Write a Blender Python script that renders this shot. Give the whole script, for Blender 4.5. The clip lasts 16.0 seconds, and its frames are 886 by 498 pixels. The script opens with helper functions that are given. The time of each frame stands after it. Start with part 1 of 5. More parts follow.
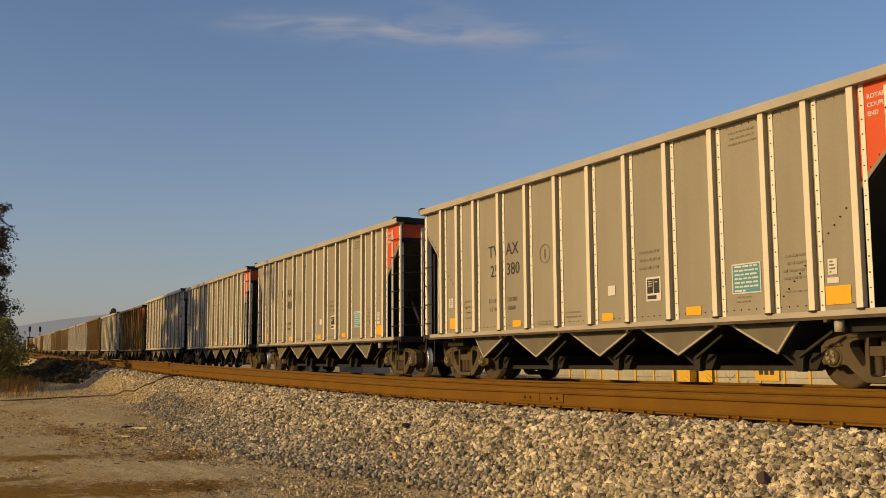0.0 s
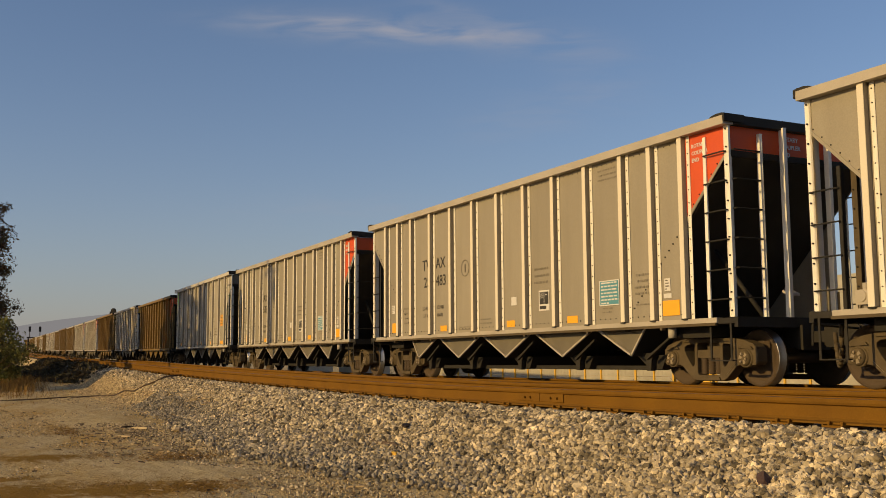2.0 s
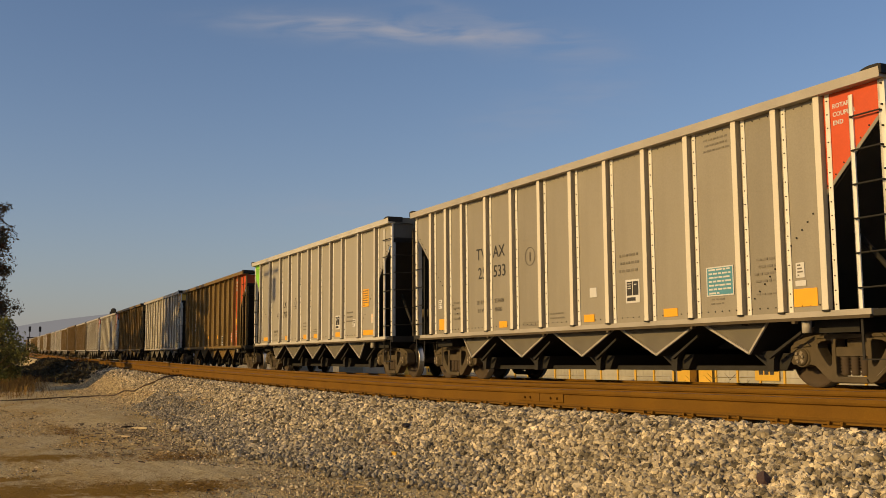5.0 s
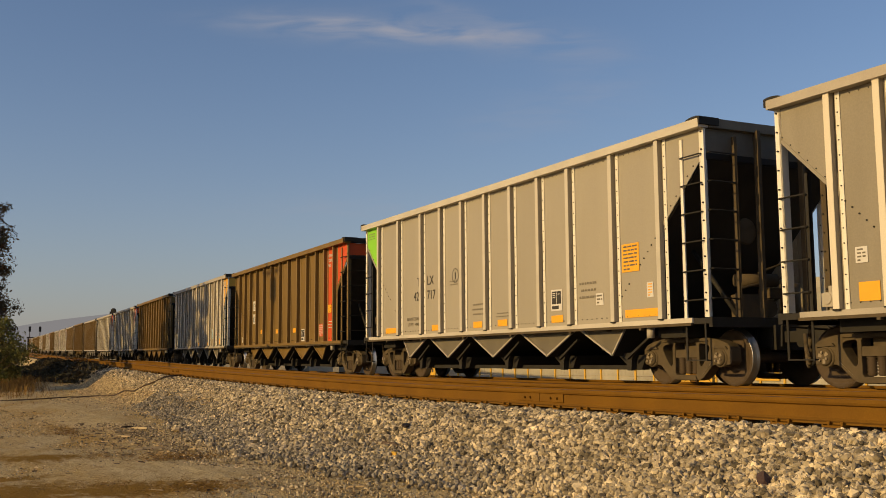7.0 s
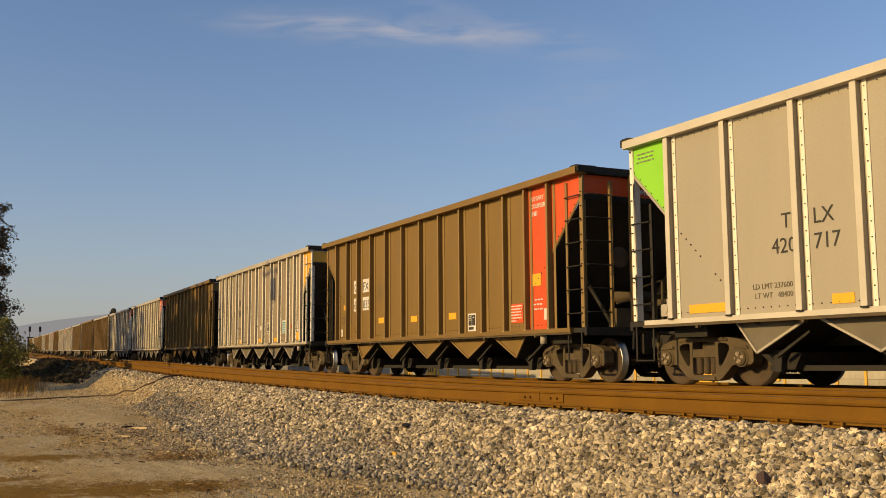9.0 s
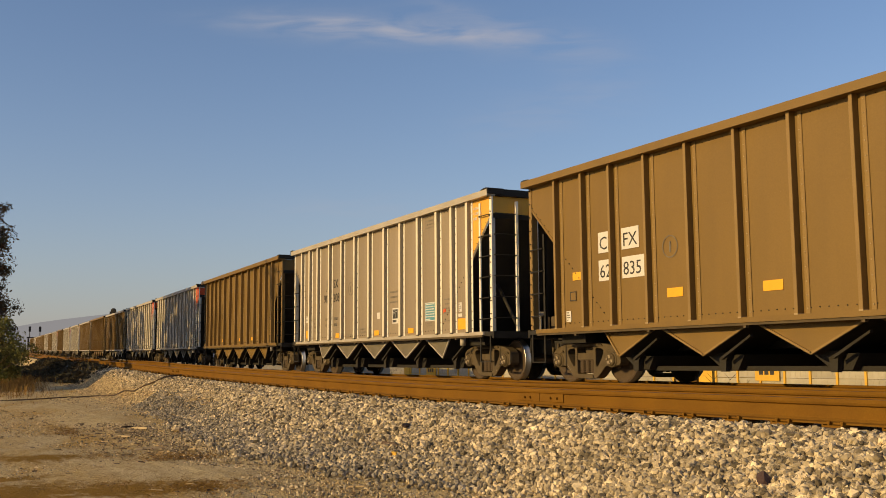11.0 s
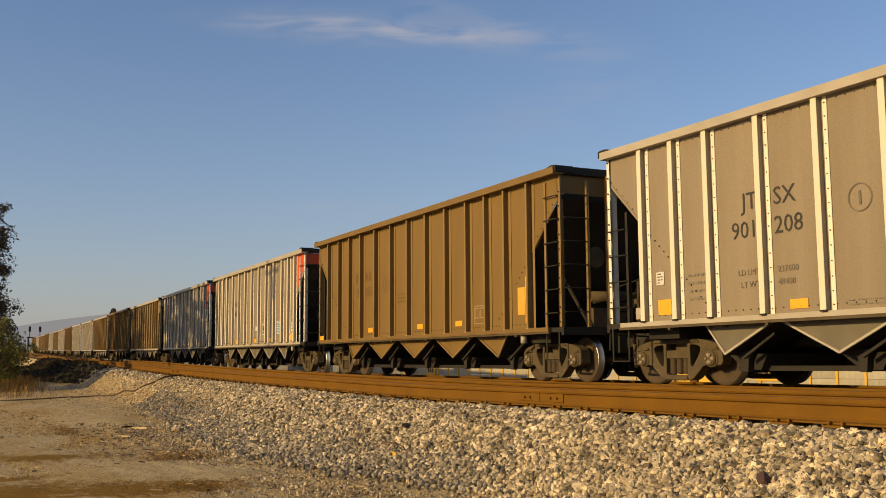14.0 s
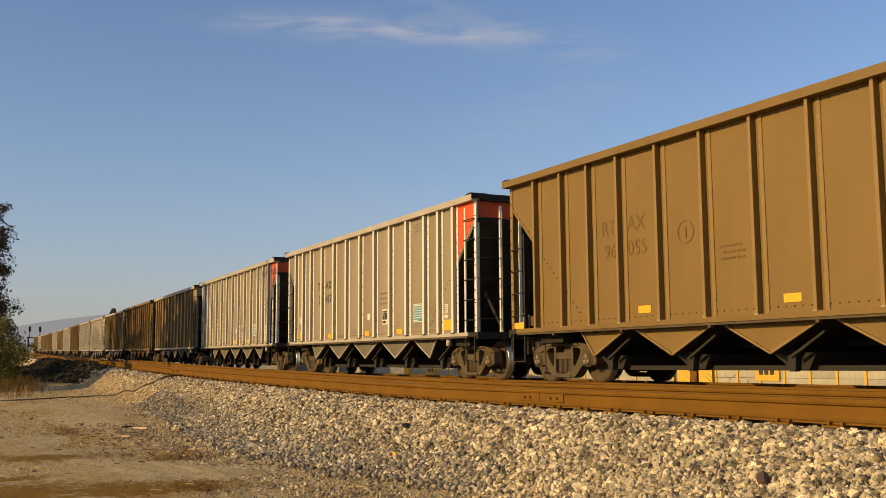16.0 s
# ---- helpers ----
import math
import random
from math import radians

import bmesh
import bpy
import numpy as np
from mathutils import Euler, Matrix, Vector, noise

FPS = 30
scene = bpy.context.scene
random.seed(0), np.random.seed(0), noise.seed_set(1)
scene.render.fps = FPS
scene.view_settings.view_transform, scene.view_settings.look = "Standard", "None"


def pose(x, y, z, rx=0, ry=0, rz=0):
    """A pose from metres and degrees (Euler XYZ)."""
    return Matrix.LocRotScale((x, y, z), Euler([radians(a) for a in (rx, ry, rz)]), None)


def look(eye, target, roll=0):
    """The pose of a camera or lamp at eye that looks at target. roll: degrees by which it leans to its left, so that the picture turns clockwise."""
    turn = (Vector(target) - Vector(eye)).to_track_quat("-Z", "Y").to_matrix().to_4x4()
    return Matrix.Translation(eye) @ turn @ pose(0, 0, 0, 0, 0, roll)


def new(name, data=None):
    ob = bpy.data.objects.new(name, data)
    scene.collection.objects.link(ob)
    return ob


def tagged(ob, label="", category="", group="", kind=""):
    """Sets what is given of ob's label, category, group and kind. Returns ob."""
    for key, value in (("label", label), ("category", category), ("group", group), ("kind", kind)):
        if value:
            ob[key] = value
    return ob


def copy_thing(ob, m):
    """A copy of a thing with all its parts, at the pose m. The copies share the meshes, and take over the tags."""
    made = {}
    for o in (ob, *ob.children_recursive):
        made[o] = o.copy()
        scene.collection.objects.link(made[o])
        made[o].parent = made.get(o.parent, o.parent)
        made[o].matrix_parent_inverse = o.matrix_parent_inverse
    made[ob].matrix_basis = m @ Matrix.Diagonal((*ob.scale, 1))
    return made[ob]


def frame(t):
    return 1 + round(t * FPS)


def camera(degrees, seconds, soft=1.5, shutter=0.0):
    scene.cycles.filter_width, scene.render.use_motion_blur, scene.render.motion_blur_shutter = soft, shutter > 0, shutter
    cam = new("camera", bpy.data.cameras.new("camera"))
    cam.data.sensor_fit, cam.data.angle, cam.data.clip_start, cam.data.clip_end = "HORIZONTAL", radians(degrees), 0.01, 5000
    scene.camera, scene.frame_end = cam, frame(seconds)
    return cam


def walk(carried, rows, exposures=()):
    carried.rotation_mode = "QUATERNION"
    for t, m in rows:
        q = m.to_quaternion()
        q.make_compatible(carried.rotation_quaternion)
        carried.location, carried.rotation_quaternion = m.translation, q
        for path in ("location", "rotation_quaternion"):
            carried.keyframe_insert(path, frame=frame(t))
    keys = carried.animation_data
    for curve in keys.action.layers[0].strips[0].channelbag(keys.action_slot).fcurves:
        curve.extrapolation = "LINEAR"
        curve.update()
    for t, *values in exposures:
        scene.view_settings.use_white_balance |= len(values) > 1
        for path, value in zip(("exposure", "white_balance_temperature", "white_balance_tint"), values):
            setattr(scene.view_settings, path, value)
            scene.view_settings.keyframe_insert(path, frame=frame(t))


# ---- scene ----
from functools import lru_cache

# ---------------------------------------------------------------- camera
SECONDS = 16.0
EYE = Vector((0.0, 0.0, 0.414))
YAW, PITCH = radians(62.07), radians(6.475)
AIM = EYE + Vector((-math.sin(YAW) * math.cos(PITCH), math.cos(YAW) * math.cos(PITCH), math.sin(PITCH)))
cam = camera(47.54, SECONDS, soft=0.9)
walk(cam, [(0.0, look(EYE, AIM, -0.464)), (SECONDS, look(EYE, AIM, -0.464))], [(0.0, 0.0, 6550, 16), (7.0, 0.0, 6550, 16), (9.0, 0.28, 6470, 16), (11.4, 0.245, 6540, 16), (13.0, 0.22, 6510, 16), (SECONDS, 0.36, 6400, 16)])

# ---------------------------------------------------------------- light
SUN_ELEVATION, SUN_FROM = 18.0, (-0.02, -1.0)      # degrees; the way towards the sun in plan
world = bpy.data.worlds.new("world")
scene.world = world
world.use_nodes = True


def build_world():
    nt = world.node_tree
    nt.nodes.clear()
    n, l = nt.nodes, nt.links
    out, bg, sky = n.new("ShaderNodeOutputWorld"), n.new("ShaderNodeBackground"), n.new("ShaderNodeTexSky")
    sky.sky_type = "NISHITA"
    sky.sun_disc = False
    sky.sun_elevation = radians(SUN_ELEVATION)
    sky.sun_rotation = math.atan2(SUN_FROM[0], SUN_FROM[1])
    sky.air_density, sky.dust_density, sky.ozone_density = 1.0, 1.1, 3.2
    bg.inputs["Strength"].default_value = 0.110

    def math_node(op, a, b=0.0, c=None):
        m = n.new("ShaderNodeMath")
        m.operation = op
        for i, v in enumerate((a, b) if c is None else (a, b, c)):
            if isinstance(v, (int, float)):
                m.inputs[i].default_value = v
            else:
                l.new(v, m.inputs[i])
        return m.outputs[0]

    # thin cirrus: feathered streaks laid along the sky over the train
    tc = n.new("ShaderNodeTexCoord")
    ahead = Vector((-0.878, 0.466, 0.113)).normalized()
    right = ahead.cross(Vector((0, 0, 1))).normalized()
    up = right.cross(ahead)

    def dot(v):
        d = n.new("ShaderNodeVectorMath")
        d.operation = "DOT_PRODUCT"
        l.new(tc.outputs["Generated"], d.inputs[0])
        d.inputs[1].default_value = v
        return d.outputs["Value"]

    depth = math_node("MAXIMUM", dot(ahead), 0.05)
    u, v = math_node("DIVIDE", dot(right), depth), math_node("DIVIDE", dot(up), depth)
    comb = n.new("ShaderNodeCombineXYZ")
    l.new(math_node("MULTIPLY", u, 14.0), comb.inputs[0])
    l.new(math_node("MULTIPLY", v, 75.0), comb.inputs[1])
    noise_tex = n.new("ShaderNodeTexNoise")
    noise_tex.inputs["Scale"].default_value, noise_tex.inputs["Detail"].default_value, noise_tex.inputs["Distortion"].default_value = 1.0, 5, 0.6
    l.new(comb.outputs[0], noise_tex.inputs["Vector"])
    cloud = 0.0
    for u0, v0, tilt, length, thick, amount in ((-0.040, 0.2165, -0.050, 0.125, 0.010, 1.1), (-0.13, 0.228, -0.02, 0.10, 0.010, 0.45), (0.10, 0.203, -0.12, 0.075, 0.014, 0.5), (0.02, 0.235, -0.25, 0.05, 0.008, 0.35), (0.085, 0.13, 0.12, 0.06, 0.018, 0.30), (0.16, 0.155, -0.1, 0.05, 0.02, 0.2), (-0.11, 0.04, 0.0, 0.12, 0.014, 0.2)):
        du = math_node("SUBTRACT", u, u0)
        dv = math_node("SUBTRACT", math_node("SUBTRACT", v, v0), math_node("MULTIPLY", du, tilt))
        q = math_node("ADD", math_node("POWER", math_node("ABSOLUTE", math_node("DIVIDE", du, length)), 2.6), math_node("POWER", math_node("DIVIDE", math_node("ABSOLUTE", dv), thick), 1.6))
        g = math_node("MULTIPLY", math_node("EXPONENT", math_node("MULTIPLY", q, -1.0)), amount)
        cloud = math_node("ADD", cloud, g)
    ramp = n.new("ShaderNodeMapRange")
    ramp.inputs["From Min"].default_value, ramp.inputs["From Max"].default_value = 0.30, 0.68
    l.new(noise_tex.outputs["Fac"], ramp.inputs["Value"])
    fac = math_node("MULTIPLY", math_node("MULTIPLY", cloud, ramp.outputs[0]), 0.75)
    mix = n.new("ShaderNodeMix")
    mix.data_type = "RGBA"
    l.new(fac, mix.inputs["Factor"])
    l.new(sky.outputs[0], mix.inputs["A"])
    mix.inputs["B"].default_value = (3.1, 3.25, 3.6, 1)
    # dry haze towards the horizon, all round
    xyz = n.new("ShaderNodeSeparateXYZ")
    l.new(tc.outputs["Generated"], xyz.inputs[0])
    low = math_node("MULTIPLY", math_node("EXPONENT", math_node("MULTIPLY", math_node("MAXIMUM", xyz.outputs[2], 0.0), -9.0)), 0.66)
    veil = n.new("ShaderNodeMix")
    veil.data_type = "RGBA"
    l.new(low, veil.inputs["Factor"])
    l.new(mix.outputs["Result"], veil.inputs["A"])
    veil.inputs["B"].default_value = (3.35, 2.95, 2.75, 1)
    # the warm glow of the hazy sky round the low sun
    aim = Vector((SUN_FROM[0], SUN_FROM[1], math.tan(radians(SUN_ELEVATION)))).normalized()
    glow = math_node("MULTIPLY", math_node("POWER", math_node("MAXIMUM", dot(aim), 0.0), 4.0), 0.62)
    round_sun = n.new("ShaderNodeMix")
    round_sun.data_type = "RGBA"
    l.new(glow, round_sun.inputs["Factor"])
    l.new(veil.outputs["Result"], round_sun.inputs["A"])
    round_sun.inputs["B"].default_value = (4.6, 3.5, 2.2, 1)
    l.new(round_sun.outputs["Result"], bg.inputs["Color"])
    l.new(bg.outputs[0], out.inputs["Surface"])


build_world()
sun_data = bpy.data.lights.new("sun", "SUN")
sun_data.energy, sun_data.angle, sun_data.color = 3.3, radians(0.55), (1.0, 0.715, 0.275)
sun = new("sun", sun_data)
sun_way = Vector((SUN_FROM[0], SUN_FROM[1], 0)).normalized() * math.cos(radians(SUN_ELEVATION)) + Vector((0, 0, math.sin(radians(SUN_ELEVATION))))
sun.matrix_world = look(sun_way * 60, (0, 0, 0))


# ---------------------------------------------------------------- materials
def mat(name, color, rough=0.7, metal=0.0, vary=0.25, scale=3.0, grain=60.0, bump=0.15, tint=None, island=0.0, streak=(1, 1, 1), obj=0.0, spec=0.4):
    """A surface with variation at two scales: broad stains towards tint, and fine grain with relief."""
    m = bpy.data.materials.new(name)
    m.use_nodes = True
    nt = m.node_tree
    n, l = nt.nodes, nt.links
    b = n["Principled BSDF"]
    b.inputs["Roughness"].default_value, b.inputs["Metallic"].default_value = rough, metal
    b.inputs["Specular IOR Level"].default_value = spec
    tc = n.new("ShaderNodeTexCoord")
    mp = n.new("ShaderNodeMapping")
    mp.inputs["Scale"].default_value = streak
    l.new(tc.outputs["Object"], mp.inputs["Vector"])
    big, fine = n.new("ShaderNodeTexNoise"), n.new("ShaderNodeTexNoise")
    big.inputs["Scale"].default_value, big.inputs["Detail"].default_value = scale, 6
    fine.inputs["Scale"].default_value, fine.inputs["Detail"].default_value = grain, 3
    l.new(mp.outputs[0], big.inputs["Vector"])
    l.new(tc.outputs["Object"], fine.inputs["Vector"])
    ramp = n.new("ShaderNodeValToRGB")
    c = Vector(color)
    t = Vector(tint) if tint else c * 0.55
    ramp.color_ramp.elements[0].position, ramp.color_ramp.elements[1].position = 0.32, 0.68
    ramp.color_ramp.elements[0].color = (*(c.lerp(t, min(1, vary * 2))), 1)
    ramp.color_ramp.elements[1].color = (*c, 1)
    l.new(big.outputs["Fac"], ramp.inputs["Fac"])
    hsv = n.new("ShaderNodeHueSaturation")
    l.new(ramp.outputs["Color"], hsv.inputs["Color"])
    rng = n.new("ShaderNodeMapRange")
    rng.inputs["To Min"].default_value, rng.inputs["To Max"].default_value = 1 - vary * 0.6, 1 + vary * 0.6
    l.new(fine.outputs["Fac"], rng.inputs["Value"])
    value = rng.outputs[0]
    for amount, node, socket in ((island, "ShaderNodeNewGeometry", "Random Per Island"), (obj, "ShaderNodeObjectInfo", "Random")):
        if amount:
            src = n.new(node)
            r2 = n.new("ShaderNodeMapRange")
            r2.inputs["To Min"].default_value, r2.inputs["To Max"].default_value = 1 - amount, 1 + amount
            l.new(src.outputs[socket], r2.inputs["Value"])
            mul = n.new("ShaderNodeMath")
            mul.operation = "MULTIPLY"
            l.new(value, mul.inputs[0])
            l.new(r2.outputs[0], mul.inputs[1])
            value = mul.outputs[0]
    l.new(value, hsv.inputs["Value"])
    l.new(hsv.outputs["Color"], b.inputs["Base Color"])
    bp = n.new("ShaderNodeBump")
    bp.inputs["Strength"].default_value, bp.inputs["Distance"].default_value = bump, 0.02
    l.new(fine.outputs["Fac"], bp.inputs["Height"])
    l.new(bp.outputs[0], b.inputs["Normal"])
    return m


CLEAN = mat("clean_aluminium_sheet", (0.385, 0.34, 0.262), 0.55, 0.0, 0.16, 0.9, 45, 0.04, (0.31, 0.272, 0.208), obj=0.05, streak=(1.8, 1, 0.3))
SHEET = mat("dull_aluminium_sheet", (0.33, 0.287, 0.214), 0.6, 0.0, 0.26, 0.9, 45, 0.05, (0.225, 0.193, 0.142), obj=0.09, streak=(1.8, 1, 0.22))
DUSTY = mat("dusty_brown_aluminium", (0.298, 0.236, 0.160), 0.6, 0.0, 0.34, 1.1, 45, 0.05, (0.22, 0.168, 0.108), obj=0.08, streak=(2.2, 1, 0.16))
CHORD = mat("worn_aluminium_chord", (0.47, 0.41, 0.325), 0.55, 0.0, 0.2, 1.2, 50, 0.05)
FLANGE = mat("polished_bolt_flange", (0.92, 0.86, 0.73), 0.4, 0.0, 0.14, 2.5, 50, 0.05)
FADED_BROWN = mat("faded_brown_lettering", (0.188, 0.114, 0.028), 0.7, 0.0, 0.3, 8.0, 90, 0.02)
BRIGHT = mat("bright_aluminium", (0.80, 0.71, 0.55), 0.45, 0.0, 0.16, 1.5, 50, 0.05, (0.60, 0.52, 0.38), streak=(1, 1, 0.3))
MATTE = mat("matte_aluminium", (0.62, 0.56, 0.455), 0.5, 0.0, 0.16, 1.5, 50, 0.05)
BROWN = mat("brown_car_paint", (0.222, 0.132, 0.030), 0.6, 0.0, 0.24, 0.9, 45, 0.05, (0.148, 0.089, 0.023), obj=0.05, streak=(1.6, 1, 0.25))
# The car's brown made lighter: the posts' lit fronts put into the colour.
BROWN_RIB_LIT = mat("brown_rib_paint", (0.285, 0.18, 0.060), 0.6, 0.0, 0.2, 2.0, 45, 0.05)
TAN = mat("tan_car_paint", (0.40, 0.29, 0.15), 0.6, 0.0, 0.2, 0.8, 45, 0.05)
RED = mat("red_end_paint", (0.70, 0.095, 0.018), 0.55, 0.0, 0.15, 2.0, 40, 0.05)
YELLOW = mat("yellow_end_paint", (0.80, 0.42, 0.05), 0.55, 0.0, 0.15, 2.0, 40, 0.05)
GREEN = mat("lime_green_paint", (0.27, 0.66, 0.03), 0.55, 0.0, 0.1, 2.0, 40, 0.05)
ORANGE = mat("orange_reflector", (0.95, 0.45, 0.02), 0.45, 0.0, 0.1, 4.0, 60, 0.02)
WHITE = mat("white_decal", (0.70, 0.66, 0.60), 0.55, 0.0, 0.1, 6.0, 60, 0.02)
BLUE = mat("blue_decal", (0.10, 0.30, 0.36), 0.5, 0.0, 0.1, 5.0, 60, 0.02)
INK = mat("black_lettering", (0.05, 0.045, 0.04), 0.7, 0.0, 0.2, 8.0, 90, 0.02)
FAINT = mat("faded_lettering", (0.185, 0.157, 0.115), 0.7, 0.0, 0.3, 8.0, 90, 0.02)
GHOST = mat("ghosted_lettering", (0.258, 0.221, 0.163), 0.7, 0.0, 0.3, 8.0, 90, 0.02)
STEEL = mat("dirty_black_steel", (0.030, 0.025, 0.018), 0.8, 0.0, 0.4, 3.0, 60, 0.15)
# Grime darkened further, to hold the shade inside and under the cars.
GRIME_SHADE = mat("grimy_inner_sheet", (0.050, 0.038, 0.026), 0.85, 0.0, 0.4, 1.5, 50, 0.1)
HOPPER = mat("dusty_hopper_sheet", (0.175, 0.148, 0.105), 0.7, 0.0, 0.3, 2.0, 50, 0.08)
TRUCK = mat("dusty_cast_steel", (0.112, 0.080, 0.042), 0.85, 0.0, 0.35, 4.0, 70, 0.25)
WHEEL = mat("rusty_wheel_steel", (0.085, 0.055, 0.030), 0.8, 0.0, 0.3, 3.0, 60, 0.15)
TREAD = mat("polished_wheel_tread", (0.6, 0.58, 0.54), 0.38, 1.0, 0.1, 5.0, 60, 0.02)
RAIL = mat("rusty_rail_steel", (0.19, 0.090, 0.009), 0.8, 0.0, 0.35, 2.5, 80, 0.15, (0.14, 0.066, 0.009), spec=0.12)
RAILTOP = mat("worn_rail_head", (0.095, 0.06, 0.034), 0.6, 0.1, 0.2, 3.0, 80, 0.05)
TIE = mat("weathered_tie_wood", (0.10, 0.065, 0.04), 0.9, 0.0, 0.4, 3.0, 40, 0.4, obj=0.2, streak=(6, 1, 6))
STONE = mat("ballast_stone", (0.585, 0.475, 0.305), 0.9, 0.0, 0.45, 5.0, 70, 0.3, (0.20, 0.162, 0.105), island=0.75, spec=0.15)
PEBBLE = mat("dusty_pebble", (0.56, 0.44, 0.25), 0.95, 0.0, 0.4, 9.0, 70, 0.3, (0.24, 0.16, 0.08), island=0.5, spec=0.15)
DARKSTONE = mat("sooty_ballast_stone", (0.33, 0.285, 0.215), 0.9, 0.0, 0.4, 9.0, 70, 0.3, (0.13, 0.112, 0.085), island=0.6, spec=0.15)
# Fines under the ballast, darkened to hold the shade between the stones.
FINES_SHADE = mat("dark_ballast_fines", (0.085, 0.066, 0.042), 0.95, 0.0, 0.4, 2.0, 60, 0.8)
WEEDSTALK = mat("bare_weed_stalk", (0.05, 0.035, 0.022), 0.9, 0.0, 0.3, 6.0, 60, 0.1)


def dirt(name):
    """Dry packed dirt: broad brown patches in grey-tan soil, worn streaks, and coarse grit with relief."""
    m = bpy.data.materials.new(name)
    m.use_nodes = True
    n, l = m.node_tree.nodes, m.node_tree.links
    b = n["Principled BSDF"]
    b.inputs["Roughness"].default_value, b.inputs["Specular IOR Level"].default_value = 0.95, 0.1
    tc = n.new("ShaderNodeTexCoord")

    def noise(scale, detail, stretch=(1, 1, 1), warp=0.0):
        mp, t = n.new("ShaderNodeMapping"), n.new("ShaderNodeTexNoise")
        mp.inputs["Scale"].default_value = stretch
        l.new(tc.outputs["Object"], mp.inputs["Vector"])
        l.new(mp.outputs[0], t.inputs["Vector"])
        t.inputs["Scale"].default_value, t.inputs["Detail"].default_value, t.inputs["Distortion"].default_value = scale, detail, warp
        t.inputs["Roughness"].default_value = 0.62
        return t.outputs["Fac"]

    def spread(fac, a, c):
        r = n.new("ShaderNodeMapRange")
        r.inputs["From Min"].default_value, r.inputs["From Max"].default_value = a, c
        l.new(fac, r.inputs["Value"])
        return r.outputs[0]

    def blend(fac, a, c, kind="MIX"):
        x = n.new("ShaderNodeMix")
        x.data_type, x.blend_type = "RGBA", kind
        if isinstance(fac, float):
            x.inputs["Factor"].default_value = fac
        else:
            l.new(fac, x.inputs["Factor"])
        for socket, v in (("A", a), ("B", c)):
            if isinstance(v, tuple):
                x.inputs[socket].default_value = (*v, 1)
            else:
                l.new(v, x.inputs[socket])
        return x.outputs["Result"]

    patches = spread(noise(0.55, 6, (0.55, 1.3, 1), 0.5), 0.50, 0.66)
    colour = blend(patches, (0.58, 0.455, 0.245), (0.47, 0.30, 0.09))
    colour = blend(spread(noise(4.5, 5, (0.6, 1.2, 1)), 0.50, 0.66), colour, (0.44, 0.32, 0.15))
    grit = noise(34.0, 4)
    colour = blend(spread(grit, 0.54, 0.66), colour, (0.66, 0.53, 0.30))
    colour = blend(spread(noise(1.9, 7, (0.45, 1.6, 1), 0.8), 0.54, 0.70), colour, (0.42, 0.30, 0.13))
    colour = blend(spread(noise(21.0, 4), 0.56, 0.68), colour, (0.19, 0.12, 0.042))
    # matted brown patches of dead growth, each with a ragged edge
    ragged = noise(5.5, 9, (0.8, 1.3, 1), 0.6)
    for x, y, rx, ry in ((-9.75, 0.95, 0.85, 0.60), (-9.45, 1.75, 0.62, 0.55), (-9.35, 2.35, 0.42, 0.40), (-13.1, 1.48, 0.38, 0.62), (-12.25, 2.95, 0.28, 0.38), (-11.2, 1.0, 0.3, 0.35)):
        shift, size = n.new("ShaderNodeVectorMath"), n.new("ShaderNodeVectorMath")
        shift.operation, size.operation = "SUBTRACT", "DIVIDE"
        l.new(tc.outputs["Object"], shift.inputs[0])
        shift.inputs[1].default_value = (x, y, 0)
        l.new(shift.outputs[0], size.inputs[0])
        size.inputs[1].default_value = (rx, ry, 50)
        reach = n.new("ShaderNodeVectorMath")
        reach.operation = "LENGTH"
        l.new(size.outputs[0], reach.inputs[0])
        torn = n.new("ShaderNodeMath")
        torn.operation = "MULTIPLY_ADD"
        l.new(ragged, torn.inputs[0])
        torn.inputs[1].default_value = 2.8
        l.new(reach.outputs["Value"], torn.inputs[2])
        colour = blend(spread(torn.outputs[0], 2.75, 1.95), colour, (0.265, 0.148, 0.024))
    l.new(colour, b.inputs["Base Color"])
    height = n.new("ShaderNodeMath")
    height.operation = "ADD"
    l.new(grit, height.inputs[0])
    l.new(noise(9.0, 5), height.inputs[1])
    bp = n.new("ShaderNodeBump")
    bp.inputs["Strength"].default_value, bp.inputs["Distance"].default_value = 1.0, 0.035
    l.new(height.outputs[0], bp.inputs["Height"])
    l.new(bp.outputs[0], b.inputs["Normal"])
    return m


GROUND = dirt("dry_packed_dirt")
BARK = mat("tree_bark", (0.10, 0.07, 0.05), 0.9, 0.0, 0.4, 6.0, 40, 0.5, streak=(3, 3, 0.6))
LEAF = mat("autumn_leaf", (0.11, 0.085, 0.03), 0.7, 0.0, 0.3, 1.5, 30, 0.1, (0.16, 0.05, 0.02), island=0.45)
SHRUB = mat("shrub_leaf", (0.10, 0.115, 0.022), 0.7, 0.0, 0.3, 1.5, 30, 0.1, (0.20, 0.15, 0.03), island=0.4)
STRAW = mat("dry_grass", (0.27, 0.155, 0.038), 0.9, 0.0, 0.3, 2.0, 30, 0.1, (0.15, 0.08, 0.020), island=0.35)
RACK = mat("galvanised_rack_panel", (0.47, 0.425, 0.33), 0.6, 0.0, 0.3, 1.6, 40, 0.05, (0.30, 0.265, 0.20), obj=0.14)
RACKY = mat("yellow_rack_paint", (0.80, 0.46, 0.05), 0.6, 0.0, 0.2, 1.5, 40, 0.05)


